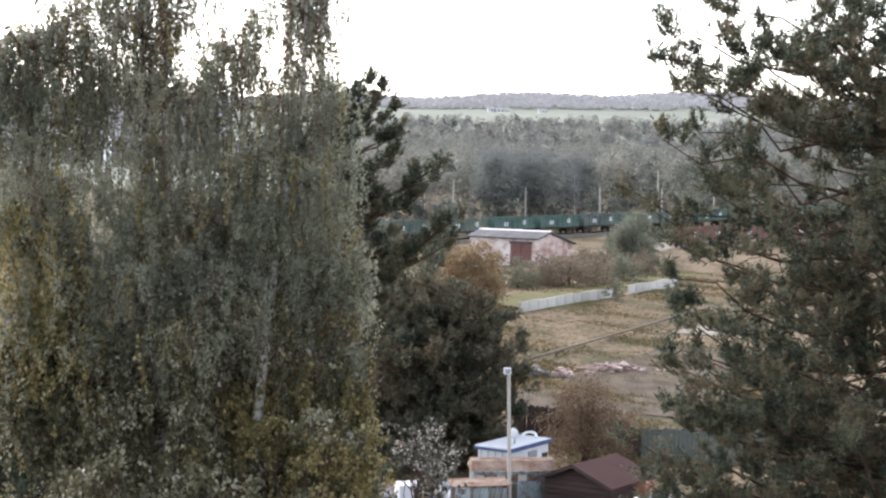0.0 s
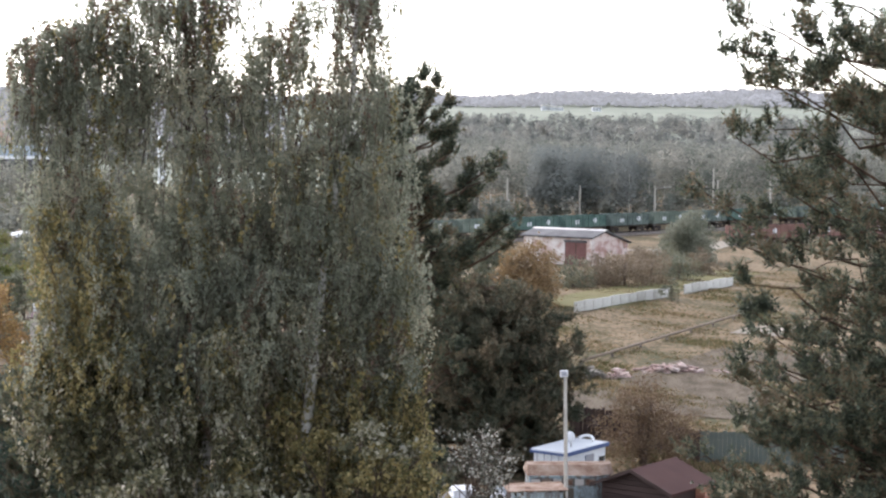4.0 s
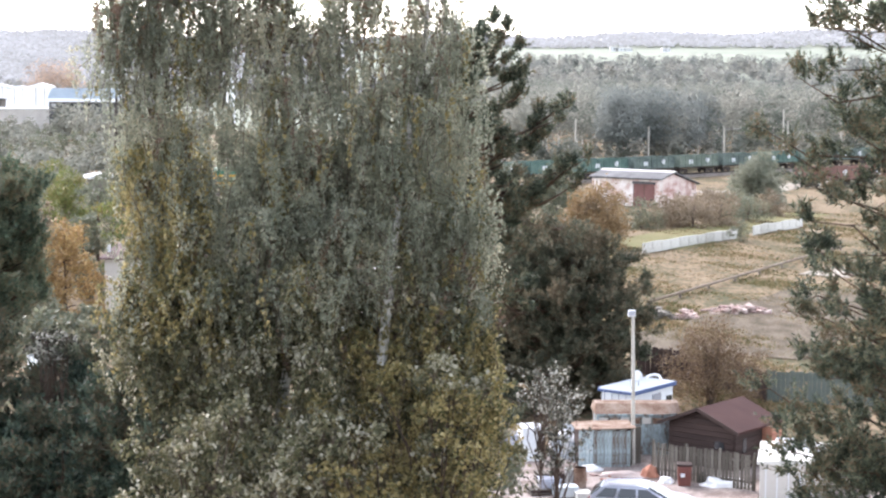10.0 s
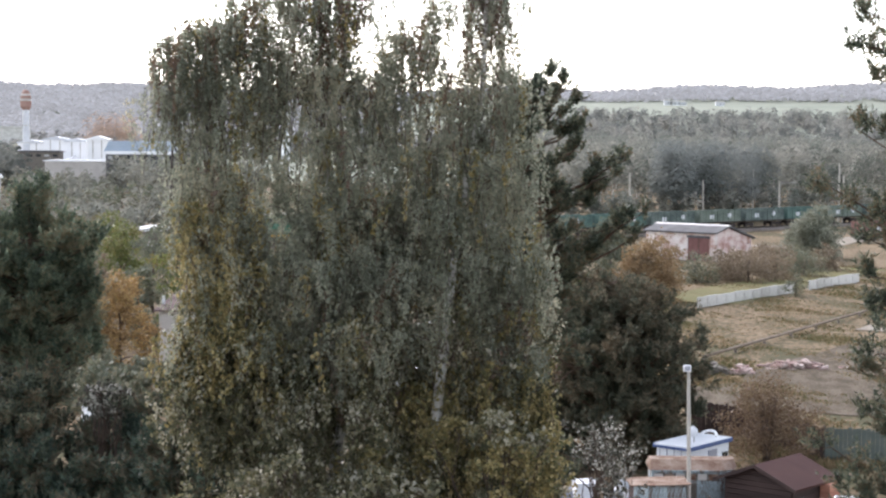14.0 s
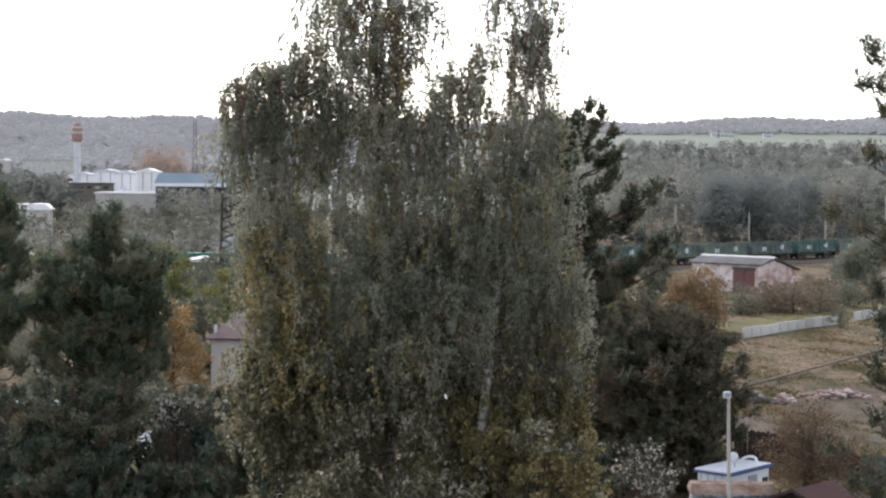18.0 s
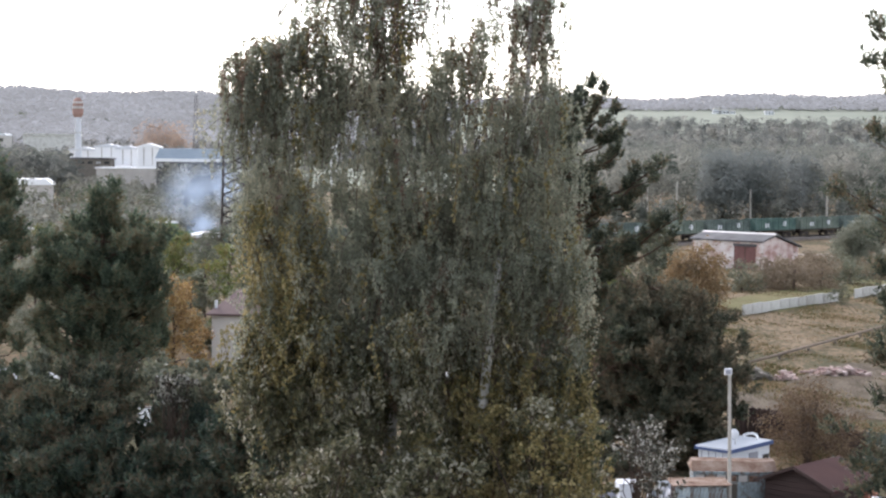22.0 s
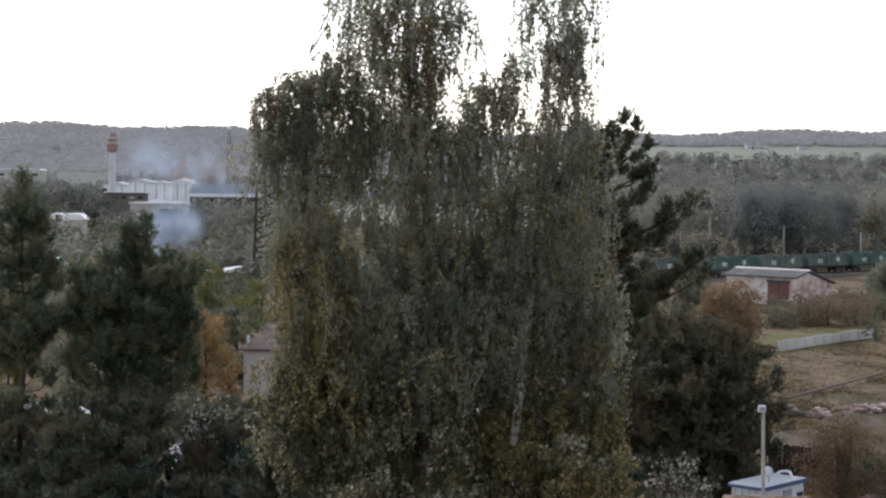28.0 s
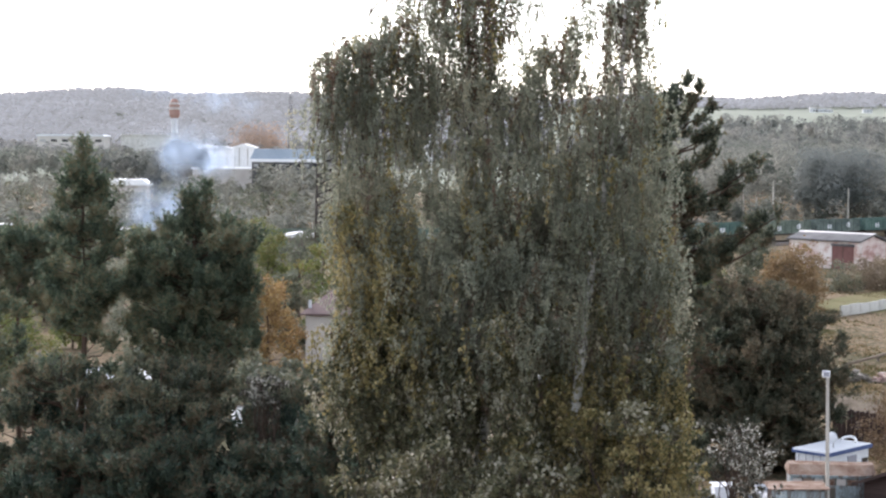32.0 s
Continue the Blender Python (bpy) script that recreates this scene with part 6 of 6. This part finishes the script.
pine("pine_tree", (dx, dy, 0), 10.0, 32, "dense dark spreading pine behind the cabin",
     tips=[(x - dx, y - dy, z) for x, y, z in ((8.65, 92, 9.26), (10.13, 91, 8.83), (11.26, 92, 7.95), (11.72, 91, 6.47), (12.04, 92, 4.61), (11.58, 91, 3.01), (11.32, 92, 0.81), (10.34, 91, -0.17), (6.85, 91, 9.91), (5.19, 92, 10.27), (9.56, 89.5, 7.21), (7.8, 88.5, 5.08), (9.53, 89, 4.17), (6.17, 89, 2.76), (4.25, 90, 4.88), (3.17, 92, 8.68), (2.6, 92, 5.78), (2.9, 92, 2.28), (10.58, 88.5, 5.64), (10.1, 89, 2.47), (7.26, 88.5, 1.15), (5.03, 88.5, 0.58), (3.41, 90, 0.88))],
     crown=(lambda z: (4.1 + 0.6 * math.sin(z * 5.1)) * min(1, 0.4 + (9.6 - z) / 4.5), 0.8, 9.4), branches=230, needle=NEEDLE_BROWN, leader=False, blade=0.046, reach=0.26, spread=0.36, pad=0.12, brush=9, dens=1.7, per=13, shoots=(0.4, 0.9), up=0.3, loose=0.35, thick=1.6)

pine("pine_tree", (3.04, 97.0, 0), 10.6, 52, "dense dark pine behind the birch",
     crown=(lambda z: 3.6 * min(1, 0.4 + (10.2 - z) / 4), 0.8, 10.2), branches=150, tufts=24, needle=NEEDLE_SHADED, leader=False, blade=0.042, reach=0.26, spread=0.4, pad=0.3)

# pine close by, on the other side
px, py = 9.21, 26.5
pine("pine_tree", (px, py, 0), 22.0, 33, "tall pine close by with long blue-green needle brushes",
     tips=[(x - px, y - py, z) for x, y, z in ((5.32, 26, 18.34), (5.39, 26, 18.83), (5.46, 25.7, 17.87), (5.7, 26.2, 18.23), (5.37, 25.6, 17.1), (4.93, 25.8, 16.38), (5.2, 25.8, 16.12), (5.59, 26.1, 15.62), (5.48, 25.6, 15.14), (5.74, 26, 14.7), (5.68, 25.7, 14.07), (5.8, 25.5, 14.45), (5.47, 25.8, 13.22), (5.05, 25.9, 12.71), (5.21, 25.6, 12.09), (5.62, 26.2, 12.31), (5.67, 25.6, 11.52), (5.89, 26, 13.5), (5.84, 25.4, 12.93), (5.9, 25.6, 17.25), (5.95, 25.4, 16.45), (5.99, 26, 17.82), (6.2, 25.6, 18.52), (6.02, 25.3, 15.43), (6.13, 25.2, 12.08), (5.87, 25.4, 11.07), (6.45, 26, 19.02), (6.79, 25.4, 18.5), (6.14, 26.4, 19.21), (6.99, 25, 18.25), (6.67, 25.5, 17.56), (6.3, 25.3, 17.95), (7.89, 25.4, 18.5), (8.28, 25.6, 17.88), (7.63, 25, 17.55), (7.01, 25, 17.32), (8.55, 26, 19.02), (7.74, 26, 19.34), (5.67, 25.6, 10.94), (6.11, 25.4, 11.4), (6.37, 25.2, 11.84), (6.73, 25.3, 11.26), (6.25, 25.3, 10.77), (5.96, 25.5, 11.78), (6.63, 25.3, 12.47), (6.8, 25, 11.72), (5.95, 25.6, 13.88), (6.2, 25.3, 14.39), (6.34, 25.2, 13.61), (6.61, 25, 13.16), (6.08, 25.4, 12.93), (6.36, 25.2, 12.77), (6.7, 25.1, 14.1), (6.48, 25.2, 14.72), (5.9, 25.6, 12.25), (5.74, 25.7, 13.21), (6.66, 25, 15.05), (7, 24.8, 14.76), (6.96, 25.2, 14.32), (7.23, 25, 13.95), (6.58, 24.9, 13.8), (7.32, 24.8, 14.44), (6.9, 25.2, 13.53), (7.17, 25, 13.16), (6.3, 25, 13.24), (6.47, 25.2, 15.51), (6.88, 25, 15.84), (7.33, 24.9, 15.37), (5.38, 25.6, 11.84), (5.3, 25.7, 11.58), (5.53, 25.5, 11.28), (5.45, 25.7, 12.11), (5.78, 25.4, 11.64), (5.64, 25.5, 11.94))],
     crown=(lambda z: 3.3 if z < 14 else 2.9 if z < 17 else 2.1, 8.3, 20.0), branches=240, dens=2.3, lean=(0.1, 0), blade=0.014, reach=0.095, pad=0.06, per=18, shoots=(0.16, 0.36), brush=12, thick=0.42, rise=0.16, spread=0.42, loose=0.6, bend=0.13)

# pines at the other side
pine("pine_tree", (-11.25, 36.0, 0), 17.03, 34, "slender pine with layered boughs beside the yard",
     crown=(lambda z: min(0.85, 0.16 + 0.27 * (17.1 - z)), 11.8, 16.4), branches=80, needle=NEEDLE_PALE, blade=0.016, reach=0.11, pad=0.06, per=20, shoots=(0.2, 0.4), brush=14, dens=1.8, up=0.95, thick=0.7, loose=0.55)
pine("pine_tree", (-9.06, 37.0, 0), 16.03, 35, "broad dense pine with upright candles",
     tips=[(x - -9.06, y - 37.0, z - 0.75) for x, y, z in ((-9.57, 37, 15.75), (-8.78, 37, 15.85), (-8.44, 37, 15.57), (-8.27, 37, 15.49), (-8.1, 37, 15.05), (-9.95, 37, 15.28), (-10.31, 37, 14.7), (-7.97, 36.6, 14.15), (-7.85, 36.5, 13.6), (-10.42, 36.5, 13.7))],
     candles=((-0.23, 0, 15.0, 16.02), (-0.11, 0.1, 14.9, 15.95), (0.02, 0.0, 14.9, 15.88), (0.25, 0, 14.9, 16.2), (-0.6, -0.2, 14.5, 15.4), (0.75, 0.1, 14.4, 15.5)), leader=False,
     crown=(lambda z: min(1.35, 0.75 + 0.9 * (15.4 - z)), 12.1, 15.15), branches=182, needle=NEEDLE_PALE, blade=0.016, reach=0.11, pad=0.06, per=20, shoots=(0.2, 0.4), brush=14, dens=1.8, up=0.95, thick=0.7, loose=0.55)
pine("pine_tree", (-14.99, 38.0, 0), 14.64, 36, "pine at the edge of the yard",
     crown=(lambda z: min(1.5, 0.3 + 0.6 * (15 - z)), 7.5, 14.2), branches=105, needle=NEEDLE_PALE, blade=0.016, reach=0.11, pad=0.06, per=20, shoots=(0.2, 0.4), brush=14, dens=1.8, up=0.95, thick=0.7, loose=0.55)
for u, v, y, rr, seed in ((-165, 530, 34.5, 1.1, 37), (-90, 525, 35.0, 0.75, 38), (-400, 610, 35.0, 1.5, 39), (120, 650, 34.5, 1.4, 40), (-150, 565, 33.5, 1.25, 49), (-300, 665, 33.0, 1.9, 50), (95, 690, 33.0, 1.0, 51), (62, 690, 32.5, 0.8, 54), (-85, 668, 33.0, 0.9, 55), (55, 625, 34.0, 0.8, 56), (-245, 610, 34.0, 0.9, 57), (-345, 690, 33.0, 1.2, 58), (100, 585, 35.5, 0.5, 59), (-345, 540, 35.0, 1.0, 63), (-140, 640, 32.5, 1.2, 64), (-125, 600, 34.0, 0.9, 65), (150, 720, 32.0, 1.1, 66), (-200, 720, 32.0, 1.4, 67), (-20, 745, 31.5, 1.3, 68), (70, 780, 31.0, 1.2, 69), (190, 640, 31.5, 0.9, 70), (225, 715, 31.0, 0.9, 71)):
    top = 17 - (v - 131) / 3200 * y
    # The lower young pines take the darker needles, their shade painted in.
    pine("pine_tree", ((u - 700) / 3200 * y, y, 0), top, seed, "young dense pine under the taller pines",
         crown=(lambda z: min(rr, 0.4 + 0.8 * (top - z)), top - 4.5, top - 0.3), branches=76, needle=NEEDLE if v < 600 else NEEDLE_SHADED, blade=0.02, reach=0.11, pad=0.06, per=13, shoots=(0.2, 0.4), brush=14, dens=1.8, up=0.95, thick=0.7, loose=0.55, leader=False)

pine("pine_tree", (-15.15, 43.0, 0), 14.93, 53, "pine with drooping lower boughs beside the yard",
     crown=(lambda z: min(1.4, 0.3 + 0.8 * (15 - z)), 12.7, 14.6), branches=70, needle=NEEDLE_PALE, blade=0.016, reach=0.11, pad=0.06, per=20, shoots=(0.2, 0.4), brush=14, dens=1.8, up=0.95, thick=0.7, loose=0.55)

# low trees under the window
def low_tree(u, v, y, rx, h, n, leaf, seed, label, size=0.075):
    x = (u - 700) / 3200 * y
    top = 17 - (v - 131) / 3200 * y
    r = np.random.default_rng(seed)
    lob = [(a * math.cos(b), a * math.sin(b), top - c, rx * k, rx * k * 0.9) for a, b, c, k in zip(r.uniform(0, rx * 1.1, 26), r.uniform(0, 6.28, 26), r.uniform(0.1, h, 26), r.uniform(0.22, 0.5, 26))]
    broadleaf("low_tree", (x, y, 0), top * 0.95, lob, n, size, leaf, seed, label, "tree", stem=0.08, group="low trees under the birch")


low_tree(735, 640, 27, 1.0, 2.6, 9000, BIRCH_GOLD, 41, "yellow-green leaved young tree under the birch")
low_tree(770, 600, 27.5, 0.8, 2.6, 6000, BIRCH_LOW, 42, "olive-leaved young tree under the birch", 0.08)
low_tree(41, 560, 33.5, 0.4, 0.7, 800, SALLOW, 147, "silvery-leaved sallow bush among the young pines", 0.09)
low_tree(955, 685, 52, 0.8, 2.6, 1300, SALLOW, 44, "silvery-leaved sallow bush before the yard", 0.12)
low_tree(925, 640, 54, 1.3, 1.2, 1100, SALLOW, 142, "silvery-leaved sallow bush before the dark pine", 0.12)
for i, (u, v, rx) in enumerate(((300, 650, 1.7), (370, 660, 2.6), (470, 650, 2.6), (580, 640, 2.4), (690, 640, 2.4), (780, 650, 2.0))):
    low_tree(u, v, 56, rx, 6.0, 9000, UNDER_LEAF if i in (2, 4) else DULL_LEAF, 130 + i, "dull green leaved tree behind the birch", 0.16)
for i, (u, v, rx) in enumerate(((330, 690, 0.9), (450, 730, 1.0), (560, 740, 1.0), (240, 740, 0.9), (380, 800, 1.1), (640, 790, 0.9))):
    low_tree(u, v, 26.3, rx, 2.4, 4200, BIRCH_GOLD if i == 5 else BIRCH_LOW, 150 + i, "mixed grey-green and brownish leaved young tree under the birch", 0.085)


def meadow_grass():
    """Tufts of dry and green grass over the meadow, joined; each a fan of bent blades."""
    rng = np.random.default_rng(77)
    n = 52000
    y = 92 + 150 * rng.uniform(size=n) ** 1.15
    u = rng.uniform(880, 1600, n)
    x = (u - 700) / 3200 * y
    field = noise_field(np.stack([x * 0.35, y * 0.2, x * 0.1], 1)) + 0.5 * noise_field(np.stack([y * 0.9, x * 1.7, y * 0], 1))
    keep = field + rng.normal(size=n) * 0.35 > 0.0
    x, y, field = x[keep], y[keep], field[keep]
    n = len(x)
    tall = 0.12 + 0.2 * np.clip(field, 0, 1.2) * rng.uniform(0.4, 1.3, n)
    tri = []
    for _ in range(3):
        a, w = rng.uniform(0, 6.28, n), rng.uniform(0.05, 0.13, n)
        ox, oy = rng.normal(size=(2, n)) * 0.16
        px, py, z = x + ox, y + oy, np.full(n, -0.08)
        dx, dy = np.cos(a) * w, np.sin(a) * w
        lx, ly = rng.normal(size=(2, n)) * 0.1
        tri.append(np.stack([np.stack([px - dx, py - dy, z], 1), np.stack([px + dx, py + dy, z], 1), np.stack([px + lx, py + ly, tall * rng.uniform(0.6, 1.2, n)], 1)], 1))
    tagged(cloud("meadow_grass", np.concatenate(tri), 3, BLADE), "dry tan and green grass tufts of the meadow", "grass", kind="stuff")


meadow_grass()


# ---- smoke ----
def puff(seed, r):
    """A puff of thin blue-white smoke: overlapping small curved wisps."""
    rng = np.random.default_rng(seed)
    me = bpy.data.meshes.new("wisps")
    verts, faces, uvs = [], [], []
    k = 6
    for i in range(9):
        c = rng.normal(size=3) * r * (0.38, 0.38, 0.42)
        s = r * rng.uniform(0.5, 0.95)
        turn = Euler((rng.uniform(1.1, 2.0), rng.uniform(-0.5, 0.5), rng.uniform(-0.7, 0.7))).to_matrix()
        b = len(verts)
        for a in range(k + 1):
            for d in range(k + 1):
                u, v = a / k, d / k
                p = Vector(((u - 0.5) * 2 * s, (v - 0.5) * 2 * s, 0.35 * s * (1 - ((u - 0.5) ** 2 + (v - 0.5) ** 2) * 3)))
                verts.append(turn @ p + Vector(c))
                uvs.append((u, v))
        for a in range(k):
            for d in range(k):
                j = b + a * (k + 1) + d
                faces.append((j, j + 1, j + k + 2, j + k + 1))
    me.from_pydata(verts, [], faces)
    lay = me.uv_layers.new(name="wisp")
    for poly in me.polygons:
        for li in poly.loop_indices:
            lay.data[li].uv = uvs[me.loops[li].vertex_index]
    ob = mesh_ob("smoke_puff", me, SMOKE, None, smooth=True)
    ob.visible_shadow = False
    return tagged(ob, "thin bluish-white exhaust smoke drifting from the locomotive", "smoke", "smoke puffs")


PUFFS = [(14.0 + i * 0.56, 2.1 + 1.9 * ((i * 7) % 5) / 4) for i in range(32)]
SMOKES = [puff(200 + i, r) for i, (_, r) in enumerate(PUFFS)]


# ---- what moves ----
def travel(t):
    """Metres the train has gone: slow at first, then gathering speed."""
    return 2.25 * t + (0.04 * (t - 7) ** 2 if t > 7 else 0.0)


LOCO_START = 78.6


def on_track(s, z=0.62):
    x, y, h = track_point(max(-399, min(399, s)))
    return pose(x, y, z, 0, 0, math.degrees(h))


def motions():
    for i, w in enumerate(TRAIN):
        off = 0.0 if i == 0 else 15.9 + 13.92 * (i - 1)
        walk(w, [(t, on_track(LOCO_START + travel(t) - off)) for t in range(0, 33, 1)])
    for (t0, r), ob in zip(PUFFS, SMOKES):
        x, y, h = track_point(np.interp(t0, (12.5, 16, 19, 22, 25, 28, 30, 32), (108, 117, 125, 128, 134, 141.5, 147.5, 150.5)))
        rows, lift = [], 0.45 + 1.0 * ((t0 * 7.3) % 1.0)
        for t in range(0, 33, 2):
            age = t - t0
            if age <= 0:
                p = (x, y, -5.0)
            else:
                k = 1 - math.exp(-age / 3.0)
                p = (x - (0.7 + 0.9 * lift) * age, y - 0.1 * age, 2.2 + lift * (3.2 * k + 0.8 * age) + 0.03 * age * age)
            rows.append((t, pose(*p, 0, 0, 4 * max(0, age))))
        walk(ob, rows)


motions()
